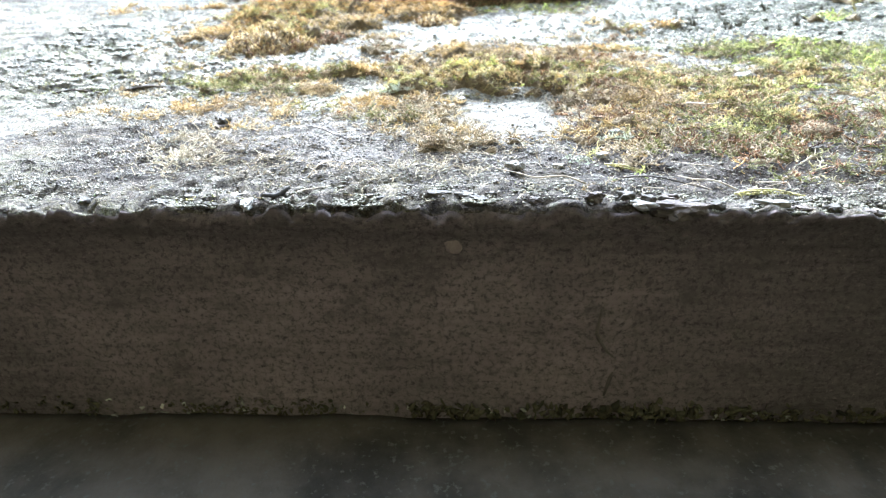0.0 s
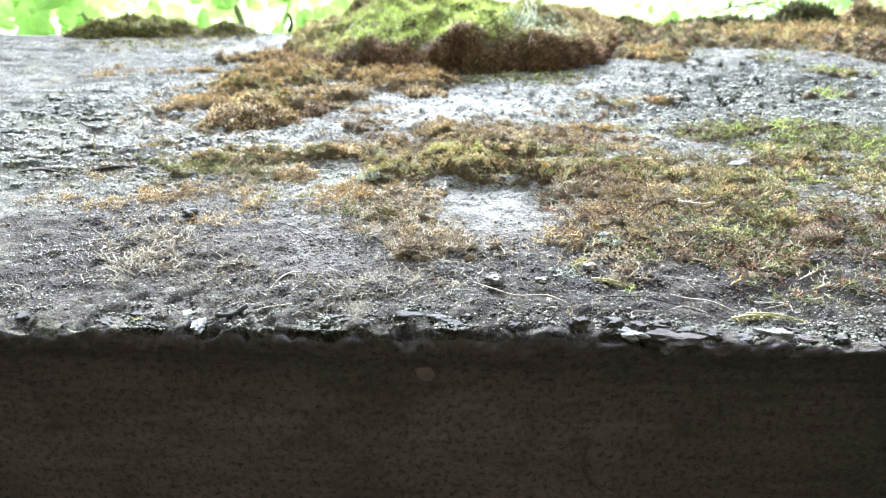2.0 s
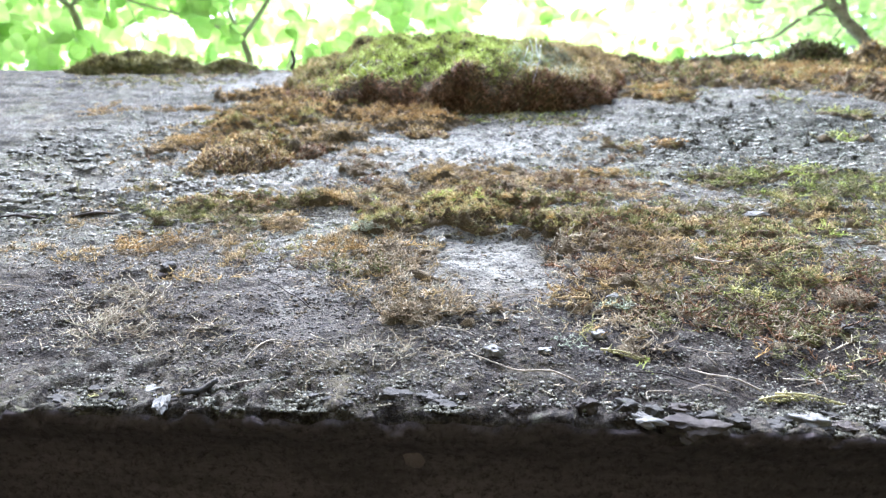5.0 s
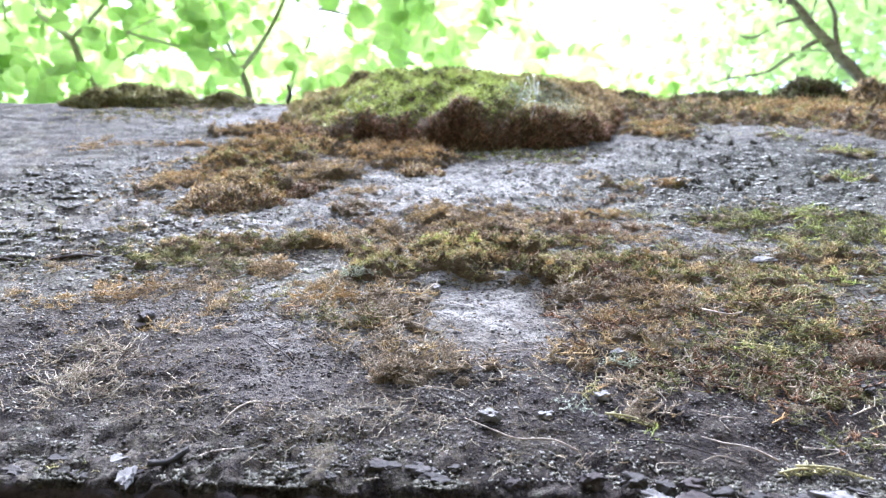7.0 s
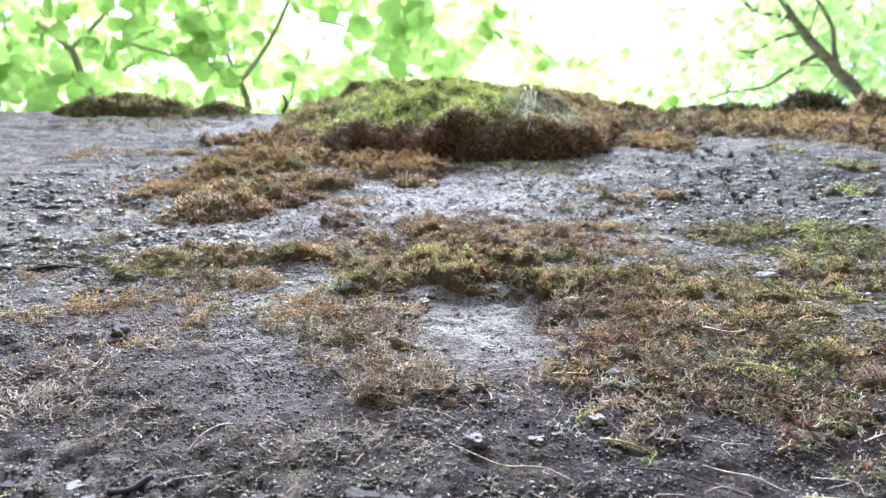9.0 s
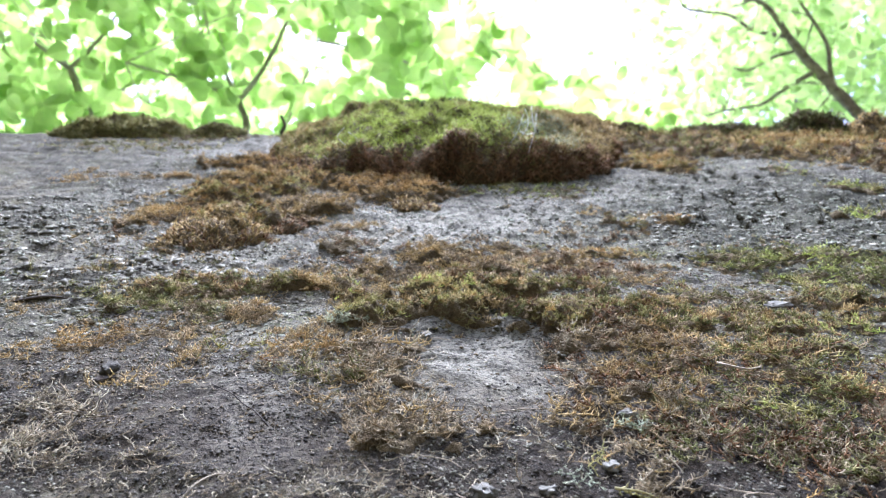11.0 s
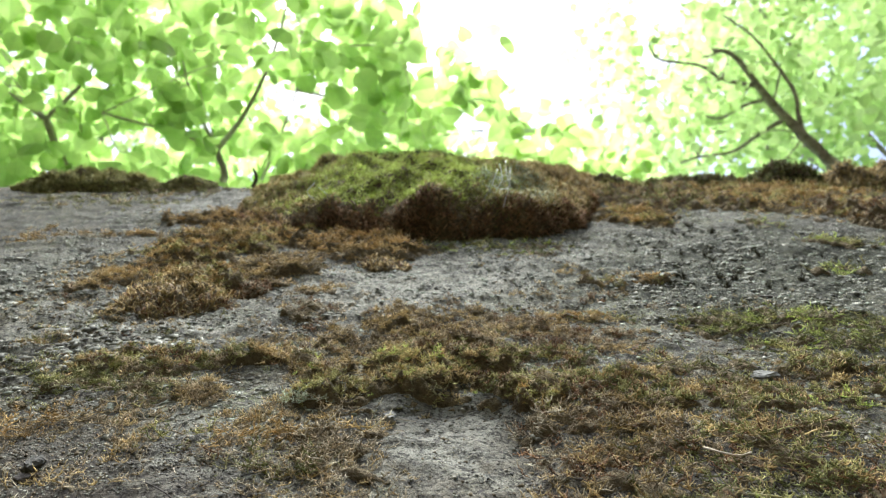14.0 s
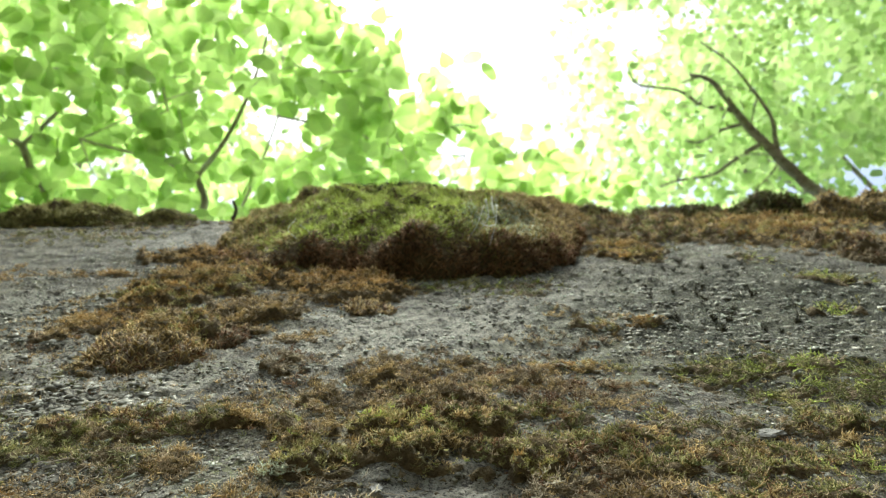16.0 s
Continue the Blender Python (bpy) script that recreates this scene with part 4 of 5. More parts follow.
green_zone = lambda x, h: smooth(7.8, 3.4, np.hypot((x + 1.6) * 1.0, (h - 33) * 0.5)) * smooth(0.30, 0.46, fbm(x * 0.5, h * 0.4, 81) + 0.1)
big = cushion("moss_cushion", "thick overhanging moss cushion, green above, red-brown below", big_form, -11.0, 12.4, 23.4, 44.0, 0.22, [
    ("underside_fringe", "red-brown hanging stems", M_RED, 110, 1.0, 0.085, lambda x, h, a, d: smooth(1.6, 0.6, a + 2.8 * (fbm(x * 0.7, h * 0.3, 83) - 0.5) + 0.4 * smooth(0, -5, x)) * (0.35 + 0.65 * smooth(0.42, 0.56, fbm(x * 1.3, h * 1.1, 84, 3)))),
    # blackish stem colour paints the shade along the cushion's lower rim
    ("shade_fringe", "hanging stems coloured blackish as rim shade", M_DARK, 60, 1.0, 0.085, lambda x, h, a, d: smooth(1.2, 0.2, a + 2.4 * (fbm(x * 0.6, h * 0.2, 85) - 0.5))),
    ("brown_tuft", "rust-brown stems", M_BROWN, 75, 0.9, 0.085, lambda x, h, a, d: smooth(0.3, 1.0, a) * (1 - green_zone(x, h)) * (0.5 + 0.5 * smooth(1.0, 6.0, x))),
    ("olive_tuft", "olive stems", M_OLIVE, 60, 0.9, 0.09, lambda x, h, a, d: smooth(0.3, 1.6, a + 3.0 * (fbm(x * 0.8, h * 0.4, 87) - 0.5)) * (1 - 0.9 * green_zone(x, h)) * smooth(9.5, 3.0, x)),
    ("pale_tuft", "bleached grey dry stems", M_PALE, 150, 0.8, 0.06, lambda x, h, a, d: smooth(1.0, 2.0, a) * smooth(2.6, 1.2, np.hypot((x - 4.6) * 1.0, (a - 5.0) * 0.5))),
    ("dark_ridge", "blackened stems on the crest", M_BLACK, 70, 1.0, 0.09, lambda x, h, a, d: smooth(40.6, 41.6, h) * smooth(3.6, 2.2, np.abs(x + 1.6))),
    ("green_crown", "fresh yellow-green stems", M_GREEN, 66, 1.05, 0.07, lambda x, h, a, d: smooth(0.7, 2.2, a) * green_zone(x, h)),
])


def ridge_form(cx, ch, rx, rh, thick, seed):
    def form(x, h):
        lower = ch - rh * np.sqrt(np.clip(1 - ((x - cx) / rx) ** 2, 0, 1)) + 0.3 * (fbm(x * 1.2, h * 0 + 1, seed) - 0.5)
        r = np.hypot((x - cx) / rx, (h - ch) / rh)
        body = thick * np.clip(1 - r**2 + 0.7 * (fbm(x * 0.9, h * 0.9, seed + 5) - 0.5), 0, 1) ** 0.85 * (0.2 + 1.6 * fbm(x * 1.5, h * 1.3, seed + 3)) * (r < 1.15)
        return body, np.clip((h - ch + rh) / (2 * rh), 0, 1), lower
    return form


every = lambda x, h, a, d: np.ones_like(x)
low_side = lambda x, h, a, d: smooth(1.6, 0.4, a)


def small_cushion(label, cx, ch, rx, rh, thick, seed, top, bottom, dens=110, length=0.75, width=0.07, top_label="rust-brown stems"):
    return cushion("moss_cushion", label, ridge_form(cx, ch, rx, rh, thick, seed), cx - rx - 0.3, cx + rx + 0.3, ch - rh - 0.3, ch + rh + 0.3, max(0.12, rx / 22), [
        # shade under the cushion put into the colour of its lower stems
        ("underside_fringe", "stems beneath, mostly darker to imitate shade", bottom, dens * 0.5, length, width, low_side),
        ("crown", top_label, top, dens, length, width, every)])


small_cushion("rust-brown moss cushion on pale stone", -7.3, 16.2, 1.9, 2.6, 0.5, 301, M_BROWN, M_DARK, 70, top_label="rust stems")
moss_patch("ochre and olive moss on a small cushion", (-7.5, 16.7, 2.1, 2.2, 0), "ochre", 1.2, 0.52, 0.55)
small_cushion("olive moss mound on the slab's top edge", -24.0, 41.2, 5.2, 2.4, 0.85, 303, M_OLIVE, M_DEEP, 80, 1.0, 0.13, "olive stems")
small_cushion("small brown moss mound on the top edge", -17.2, 41.7, 2.2, 1.5, 0.5, 305, M_OLIVE, M_DEEP, 80, 0.8, 0.12, "olive stems")
small_cushion("dark green moss tuft on the top edge", 23.4, 41.2, 2.8, 2.0, 1.1, 307, M_DEEP, M_BLACK, 50, 1.2, 0.13, "dark stems")
small_cushion("dark green moss strip on the top edge", 18.0, 41.5, 3.8, 1.6, 0.5, 309, M_DEEP, M_DARK, 40, 1.0, 0.12, "olive stems")
small_cushion("orange-brown moss mound on the top edge", 30.0, 40.8, 5.6, 2.6, 1.2, 311, M_BROWN, M_OLIVE, 34, 1.1, 0.13)
small_cushion("dark green moss tuft on the top edge", 11.6, 41.4, 1.7, 1.6, 0.65, 313, M_OLIVE, M_BLACK, 50, 0.9, 0.11, "olive stems")
small_cushion("orange-brown moss tuft on grey stone", -0.25, 3.0, 0.4, 0.4, 0.2, 317, M_TAN, M_GREY, 420, 0.36, 0.026)
small_cushion("dark moss tuft on the carpet", 8.6, 4.4, 0.6, 0.5, 0.22, 321, M_DARK, M_GREY, 380, 0.36, 0.03, "dark stems")
small_cushion("brown moss tuft on grey stone", -1.2, 19.6, 1.0, 1.0, 0.25, 323, M_BROWN, M_DARK, 80, 0.8, 0.075)
small_cushion("dark brown moss clump on pale stone", -5.6, 16.3, 1.1, 0.9, 0.32, 325, M_DARK, M_DARK, 120, 0.55, 0.065, "dark stems")

# ---- loose chips, grit, twigs and silk ----
def lump_mesh(name, sx, sy, sz, mat, seed, rough=0.8, sub=3):
    bm = bmesh.new()
    bmesh.ops.create_icosphere(bm, subdivisions=sub, radius=1.0)
    for v in bm.verts:
        k = 1 + rough * noise.noise(v.co * 1.3 + Vector((seed * 3.1, seed, 0))) + 0.4 * rough * noise.noise(v.co * 3.5 + Vector((seed, 0, seed)))
        k += 0.12 * noise.noise(v.co * 9.0 + Vector((0, seed, seed)))
        c = v.co * k
        c.z = max(min(c.z, 0.72), -0.72)
        v.co = Vector((c.x * sx, c.y * sy, c.z * sz)) * U
    me = bpy.data.meshes.new(name)
    bm.to_mesh(me)
    bm.free()
    me.materials.append(mat)
    return me


def on_wall(x, h, lift=0.0):
    d = float(relief(np.array([x]), np.array([h]))[0]) + lift
    return Vector((x * U, -d * U, Z0 + h * U))


def chip(label, x, h, sx, sz, sy, mat, seed, turn=0.0, lift=0.0, category="stone"):
    """A flake or pebble stuck to the face; sx along the wall, sz up it, sy thick."""
    ob = new("stone_chip" if category == "stone" else "lichen_lump", lump_mesh("chip", sx, sz, sy, mat, seed))
    ob.matrix_world = Matrix.Translation(on_wall(x, h, lift)) @ pose(0, 0, 0, 90, 0, 0) @ pose(0, 0, 0, 0, 0, turn)
    return tagged(ob, label, category, "loose bits on the slab")


chip("white stone flake on the slab's broken edge", -3.66, -0.02, 0.10, 0.19, 0.09, PALE_CHIP, 1, 12)
chip("flat brownish flake hanging on the edge", 3.66, -0.10, 0.22, 0.11, 0.1, PALE_CHIP, 2, -24)
chip("dark chip wedged in the broken edge", 4.35, -0.16, 0.42, 0.22, 0.2, DARK_CHIP, 3)
chip("grey stone chip on the broken edge", 4.25, 0.12, 0.18, 0.10, 0.15, GREY_CHIP, 4, 6)
chip("grey stone chip on the broken edge", 5.55, 0.05, 0.24, 0.12, 0.13, GREY_CHIP, 5, 16)
chip("pale stone chip on the broken edge", 6.1, 0.15, 0.26, 0.14, 0.15, PALE_CHIP, 6, -8)
chip("pale crumbly nub of lichen on dark stone", 1.42, 1.63, 0.15, 0.12, 0.15, PALE_CHIP, 7, 0, 0.05, "lichen")
chip("pale crumbly nub of lichen on dark stone", 2.35, 1.8, 0.11, 0.07, 0.08, PALE_CHIP, 8, 15, 0.03, "lichen")
chip("pale lichen crumb on brown moss", 3.35, 2.45, 0.13, 0.08, 0.10, PALE_CHIP, 9, 0, 0.05, "lichen")
chip("pale lichen crumb on brown moss", 3.9, 3.95, 0.14, 0.09, 0.06, PALE_CHIP, 10, 0, 0.15, "lichen")
chip("grey pebble with a pale top on the stone", -5.85, 5.15, 0.15, 0.2, 0.16, GREY_CHIP, 11, 0, 0.08)
# added dark lump in place of the pebble's shade
chip("dark lump standing for the shade beneath the pebble", -5.8, 4.85, 0.20, 0.12, 0.14, DARK_CHIP, 12)
chip("white grain at the foot of the moss arch", 0.18, 7.25, 0.13, 0.12, 0.12, PALE_CHIP, 14, 0, 0.1)
chip("white flake on the olive moss", 8.65, 9.5, 0.34, 0.14, 0.08, PALE_CHIP, 15, 20, 0.12)
chip("pale chip on brown moss", 8.0, 3.0, 0.09, 0.12, 0.08, GREY_CHIP, 16, 0, 0.12)
chip("grey stone chip in the soffit's edge", -0.05, 0.35, 0.2, 0.1, 0.1, GREY_CHIP, 17)
for k in range(56):
    x = RNG.uniform(-9.5, 10.5)
    s = 0.035 + 0.09 * RNG.random() ** 2
    chip("small weathered flake on the broken edge", x, RNG.uniform(-0.05, 0.42), s * 1.7, s, s * 0.9, (GREY_CHIP, PALE_CHIP, GREY_CHIP, DARK_CHIP)[k % 4], 20 + k, RNG.uniform(-30, 30), RNG.uniform(-0.06, 0.02))


for k in range(17):
    x = 2.9 + k * 0.42 + RNG.uniform(-0.12, 0.12)
    s = RNG.uniform(0.11, 0.14)
    chip("dark weathered lump in the broken edge", x, RNG.uniform(0.02, 0.24), s * 1.25, s * 0.75, s, GREY_CHIP if k % 3 else DARK_CHIP, 120 + k, RNG.uniform(-20, 20), RNG.uniform(-0.05, 0.06))


def grit(n, x0, x1, h0, h1, low, high, label, seed, mat, flat=0.5, bias=1.0):
    """Fine angular grains on the face: one object."""
    x, h = RNG.uniform(x0, x1, n), h0 + (h1 - h0) * RNG.random(n) ** bias
    keep = RNG.random(n) < smooth(0.35, 0.6, fbm(x * 0.8, h * 0.9, seed, 4)) * (1 - 0.8 * (np.hypot((x - 1.25) / 1.7, (h - 6.1) / 1.9) < 1))
    x, h = x[keep], h[keep]
    n = len(x)
    r = low + (high - low) * RNG.random(n) ** 2
    shape = np.array([(1.5, 0.3 * flat, 0), (-1.0, 0.3 * flat, 0.9), (-0.9, 0.3 * flat, -0.9), (-0.1, -1.3 * flat, 0)])
    tri = np.array([(0, 1, 3), (1, 2, 3), (2, 0, 3), (0, 2, 1)])
    a = RNG.random(n) * 2 * math.pi
    v = shape[None] * (1 + 0.5 * (RNG.random((n, 4, 1)) - 0.5)) * (r * U)[:, None, None]
    c, s = np.cos(a)[:, None], np.sin(a)[:, None]
    w = np.stack([v[..., 0] * c - v[..., 2] * s, v[..., 1], v[..., 0] * s + v[..., 2] * c], -1)
    w = w + place(x, h, relief(x, h))[:, None]
    f = (np.arange(n)[:, None, None] * 4 + tri[None]).reshape(-1, 3)
    tagged(new("grit", mesh_of("grit", w.reshape(-1, 3), f, [mat], shade_smooth=False)), label, "grit", "loose bits on the slab", "stuff")


G_GREY = moss("grit_grey", [(0.07, 0.067, 0.06), (0.155, 0.15, 0.133), (0.24, 0.232, 0.206), (0.11, 0.106, 0.095)], 0.0)
G_PALE = moss("grit_pale", [(0.16, 0.175, 0.145), (0.26, 0.275, 0.235), (0.12, 0.13, 0.11)], 0.0)
G_EDGE = moss("grit_edge", [(0.045, 0.043, 0.035), (0.09, 0.086, 0.07), (0.15, 0.144, 0.118), (0.035, 0.034, 0.029)], 0.0)
G_BROWN = moss("grit_brown", [(0.06, 0.047, 0.032), (0.16, 0.125, 0.085), (0.10, 0.08, 0.055)], 0.0)
G_DARK = moss("grit_dark", [(0.03, 0.03, 0.03), (0.09, 0.08, 0.075), (0.06, 0.055, 0.05)], 0.0)
grit(14000, -11, 12, -0.12, 0.75, 0.012, 0.055, "grey-green crumbs along the broken edge", 499, G_EDGE, 0.6, 1.4)
grit(30000, -10, 10, 0.1, 8, 0.012, 0.042, "grey sand grains on weathered concrete", 501, G_GREY)
grit(22000, -10, 10, 0.1, 6, 0.012, 0.045, "dark grains on weathered concrete", 503, G_DARK)
grit(30000, -16, 20, 6, 27, 0.03, 0.10, "grey grains and flakes on weathered concrete", 505, G_GREY, 0.35)
grit(12000, -18, 22, 7, 32, 0.03, 0.12, "pale lichen flakes on weathered concrete", 507, G_PALE, 0.3)
grit(14000, -11, 12, 3, 15, 0.018, 0.06, "brown crumbs of dead moss on weathered concrete", 511, G_BROWN, 0.6)
grit(11000, -18, 22, 8, 34, 0.02, 0.07, "dark flakes on weathered concrete", 509, G_DARK, 0.35)


grit(2600, -18, -5.5, 8.5, 21, 0.07, 0.2, "thin grey shards on flaking stone", 513, G_GREY, 0.3)
grit(1500, 6, 20, 14, 27, 0.07, 0.17, "thin grey shards on flaking stone", 515, G_GREY, 0.3)


def twig(label, pts, r0, r1, mat, name="twig", category="twig", lift=0.05):
    p = np.array([on_wall(x, h, lift + d) for x, h, d in pts])
    v, f = tube(p - p[0], np.linspace(r0, r1, len(pts)) * U, 6, 0.3)
    ob = new(name, mesh_of(name, v, f, [mat]))
    ob.location = p[0]
    return tagged(ob, label, category, "loose bits on the slab")


TWIG = chip_stone("pale_twig", (0.30, 0.25, 0.18), (0.52, 0.46, 0.36))
twig("pale thin dry root on dark stone", [(1.05, 1.55, 0), (1.5, 1.25, 0.04), (1.85, 1.06, 0.02), (2.36, 0.97, 0.05), (2.78, 0.82, 0)], 0.010, 0.018, TWIG)
twig("pale thin dry root near the edge", [(4.7, 1.45, 0), (5.0, 1.36, 0.05), (5.35, 1.20, 0.03), (5.76, 1.06, 0)], 0.011, 0.018, TWIG)
twig("dark thin root near the edge", [(3.5, 1.24, 0), (3.9, 1.12, 0.03), (4.3, 1.05, 0.02), (5.1, 0.80, 0)], 0.014, 0.011, DARK_CHIP)
twig("dark grey broken twig on the edge", [(-3.42, 0.14, 0.05), (-3.2, 0.33, 0.05), (-2.98, 0.52, 0.05)], 0.05, 0.04, GREY_CHIP)
twig("dark thin root across bare stone", [(-3.6, 4.6, 0), (-3.1, 4.25, 0.02), (-2.75, 3.9, 0.03), (-2.5, 3.7, 0.02), (-2.15, 3.3, 0)], 0.011, 0.014, DARK_CHIP)
twig("rusty dry sprout on dark stone", [(-2.75, 1.1, 0), (-2.6, 1.35, 0.12), (-2.45, 1.6, 0.16), (-2.3, 1.75, 0.1)], 0.02, 0.012, TWIG)
twig("black broken twig on the slab's top edge", [(-12.9, 42.0, 0.0), (-12.7, 42.3, 0.6), (-12.9, 42.3, 1.2)], 0.16, 0.09, DARK_CHIP)
twig("pale bent grass stalk on the carpet", [(5.9, 5.6, 0.3), (6.3, 5.2, 0.35), (6.6, 5.3, 0.3)], 0.02, 0.015, TWIG)
for k in range(26):
    x, h, a = RNG.uniform(-9, 10), RNG.uniform(0.6, 9), RNG.uniform(0, 6.28)
    s = RNG.uniform(0.3, 0.7)
    twig("thin pale rootlet lying on the stone", [(x, h, 0), (x + s * math.cos(a), max(h + 0.4 * s * math.sin(a), 0.2), 0.06), (x + 1.7 * s * math.cos(a + 0.5), max(h + 0.7 * s * math.sin(a + 0.5), 0.2), 0.0)], 0.007, 0.010, TWIG, "rootlet", "root")


def sprig(x, h, size):
    """A small dark upright tuft of withered stalks."""
    n = 16
    way = unit(np.stack([RNG.normal(size=n) * 0.6, -0.6 - RNG.random(n), 0.9 + 0.5 * RNG.random(n)], -1))
    b = np.array(on_wall(x, h))
    v, f = shoots(RNG.normal(size=(n, 3)) * 0.10 * U * size, way, U * size * (0.5 + RNG.random(n)), np.full(n, 0.09 * U * size), 0.4, 3)
    ob = new("withered_sprig", mesh_of("withered_sprig", v, f, [M_BLACK]))
    ob.location = b
    tagged(ob, "small blackened sprig of withered moss on grey stone", "moss", "withered sprigs", "stuff")


for k, (x, h) in enumerate([(8.8, 22.3), (13.2, 25.8), (14.2, 25.8), (11.6, 20.9), (13.3, 20.9), (10.7, 17.9), (10.5, 16.6), (9.5, 18.0), (13.5, 17.8), (12.4, 16.6), (16.2, 20.8), (11.8, 17.9), (15.9, 21.2), (12.6, 27.0), (10.9, 18.4), (11.3, 18.2)]):
    sprig(x, h, 0.22 + 0.22 * RNG.random())

for k in range(22):
    sprig(RNG.uniform(7.5, 17), RNG.uniform(16, 28), 0.14 + 0.18 * RNG.random())


def silk(label, lines):
    pieces = []
    for pts in lines:
        v, f = tube(np.array([place(x, h, d) for x, h, d in pts]), [0.013 * U] * len(pts), 5)
        pieces.append((v, f, 0))
    v, f, _i = joined(pieces)
    tagged(new("spider_silk", mesh_of("spider_silk", v, f, [WEB])), label, "cobweb", "cobwebs")


silk("ragged grey cobweb hanging under the moss cushion", [
    [(3.3, 25.6, 2.9), (3.0, 25.0, 2.2), (2.7, 24.9, 1.7)], [(3.9, 25.9, 2.9), (3.8, 25.2, 2.2), (3.5, 24.6, 1.3)], [(3.3, 25.3, 2.6), (3.6, 25.2, 2.4), (3.85, 25.3, 2.5)],
    [(3.1, 25.1, 2.2), (3.4, 24.9, 2.1), (3.75, 25.1, 2.1)], [(3.4, 26.2, 3.1), (3.5, 25.3, 2.5), (3.2, 25.0, 2.0)], [(3.7, 26.4, 3.2), (3.7, 25.6, 2.7), (3.9, 25.2, 2.1)]])
silk("pale bent cobweb strand under the moss cushion", [[(-5.2, 26.3, 2.2), (-5.5, 26.0, 1.8), (-5.1, 25.9, 1.4)], [(-5.0, 26.2, 2.0), (-4.6, 26.1, 1.7)]])


def crumbs(n, seed, x0=-14.0, size=1.0):
    """Dirt and pale mortar crumbs along the joint under the slab."""
    x = RNG.uniform(x0, 14, n)
    keep = RNG.random(n) < smooth(0.35, 0.65, fbm(x * 0.6, x * 0, seed, 4))
    x = x[keep]
    m = len(x)
    base = np.stack([x * U, (5.0 + 0.12 * RNG.normal(size=m)) * U, np.full(m, Z0 - 0.02 * U)], -1)
    way = unit(np.stack([RNG.normal(size=m), -0.5 - RNG.random(m), -0.3 * RNG.random(m)], -1))
    return shoots(base, way, 0.14 * size * U * (0.5 + RNG.random(m)), 0.07 * size * U * (0.5 + RNG.random(m)), 0.5, 2)


v, f = crumbs(900, 601)
tagged(new("joint_dirt", mesh_of("joint_dirt", v, f, [M_BLACK])), "black dirt and crumbs along the joint under the slab", "dirt", kind="stuff")
v, f = crumbs(700, 611, -1.5, 1.7)
tagged(new("joint_dirt", mesh_of("joint_dirt", v, f, [M_BLACK])), "thick black dirt packed in the joint under the slab", "dirt", kind="stuff")
v, f = crumbs(160, 607)
tagged(new("joint_crumbs", mesh_of("joint_crumbs", v, f, [G_GREY])), "grey mortar crumbs along the joint under the slab", "dirt", kind="stuff")
# rounded aggregate pebble and crack filler in the soffit
ob = new("aggregate_pebble", lump_mesh("aggregate_pebble", 0.16, 0.16, 0.04, chip_stone("tan_pebble", (0.105, 0.085, 0.076), (0.15, 0.12, 0.107)), 77, 0.35))
ob.location = (0.2 * U, 0.88 * U, Z0 - 0.01 * U)
tagged(ob, "tan pebble set flush in the slab's underside", "stone", "loose bits on the slab")

v, f = tube(np.array([(3.15, 2.3, 0), (3.1, 2.9, 0), (3.3, 3.3, 0), (3.55, 3.6, 0), (3.45, 4.0, 0), (3.35, 4.5, 0)]) * U, np.array([0.02, 0.05, 0.035, 0.02, 0.05, 0.03]) * U, 6, 0.4)
ob = new("soffit_crack", mesh_of("soffit_crack", v, f, [DARK_CHIP]))
ob.location = (0, 0, Z0)
tagged(ob, "dirt-filled crack in the slab's underside", "crack", kind="structure")


def face_crack(label, pts, r):
    v, f = tube(np.array([np.array(on_wall(x, h, -0.01)) for x, h in pts]), np.array([r * 0.4] + [r] * (len(pts) - 2) + [r * 0.4]) * U, 6, 0.5)
    tagged(new("face_crack", mesh_of("face_crack", v, f, [DARK_CHIP])), label, "crack", kind="structure")


face_crack("dark weathered crack along the slab's face", [(-13.0, 9.15), (-12.0, 9.05), (-10.9, 9.08), (-9.8, 9.2), (-8.7, 9.35)], 0.045)
face_crack("dark thin crack along the slab's face", [(6.2, 13.1), (7.0, 13.2), (7.9, 13.2), (8.6, 13.0), (9.1, 12.9)], 0.05)
face_crack("dark thin crack along the slab's face", [(-16.0, 29.9), (-14.5, 29.6), (-13.2, 29.7), (-12.0, 29.6)], 0.07)
face_crack("dark thin crack along the slab's face", [(10.1, 15.9), (11.2, 15.8), (12.3, 15.9), (13.9, 16.2)], 0.05)


def frond(label, start, end, leaflets, size):
    """A small feathery moss frond lying on the stone: midrib and side leaflets."""
    a, b = np.array(on_wall(*start, 0.06)), np.array(on_wall(*end, 0.06))
    root = tagged(new("moss_frond"), label, "moss", "moss on the slab")
    root.location = a
    v, f = tube(np.array([a, a * 0.5 + b * 0.5 + np.array([0, -0.04 * U, 0.05 * U]), b]) - a, np.array([0.022, 0.018, 0.008]) * U, 5)
    under(new("midrib", mesh_of("midrib", v, f, [M_SAGE])), root)
    s = np.linspace(0.08, 0.97, leaflets)
    for side in (1, -1):
        base = (b - a)[None] * s[:, None]
        way = unit(unit((b - a)[None]) * 0.8 + np.array([[0, -0.25, side * 0.9]]) + RNG.normal(size=(leaflets, 3)) * 0.2)
        v, f = shoots(base, way, size * U * (1.1 - 0.7 * s), np.full(leaflets, 0.034 * U), 0.4, 3)
        tagged(under(new("frond_blade", mesh_of("frond_blade", v, f, [M_SAGE if side > 0 else M_OLIVE])), root), "yellow-green leaflets", kind="stuff")


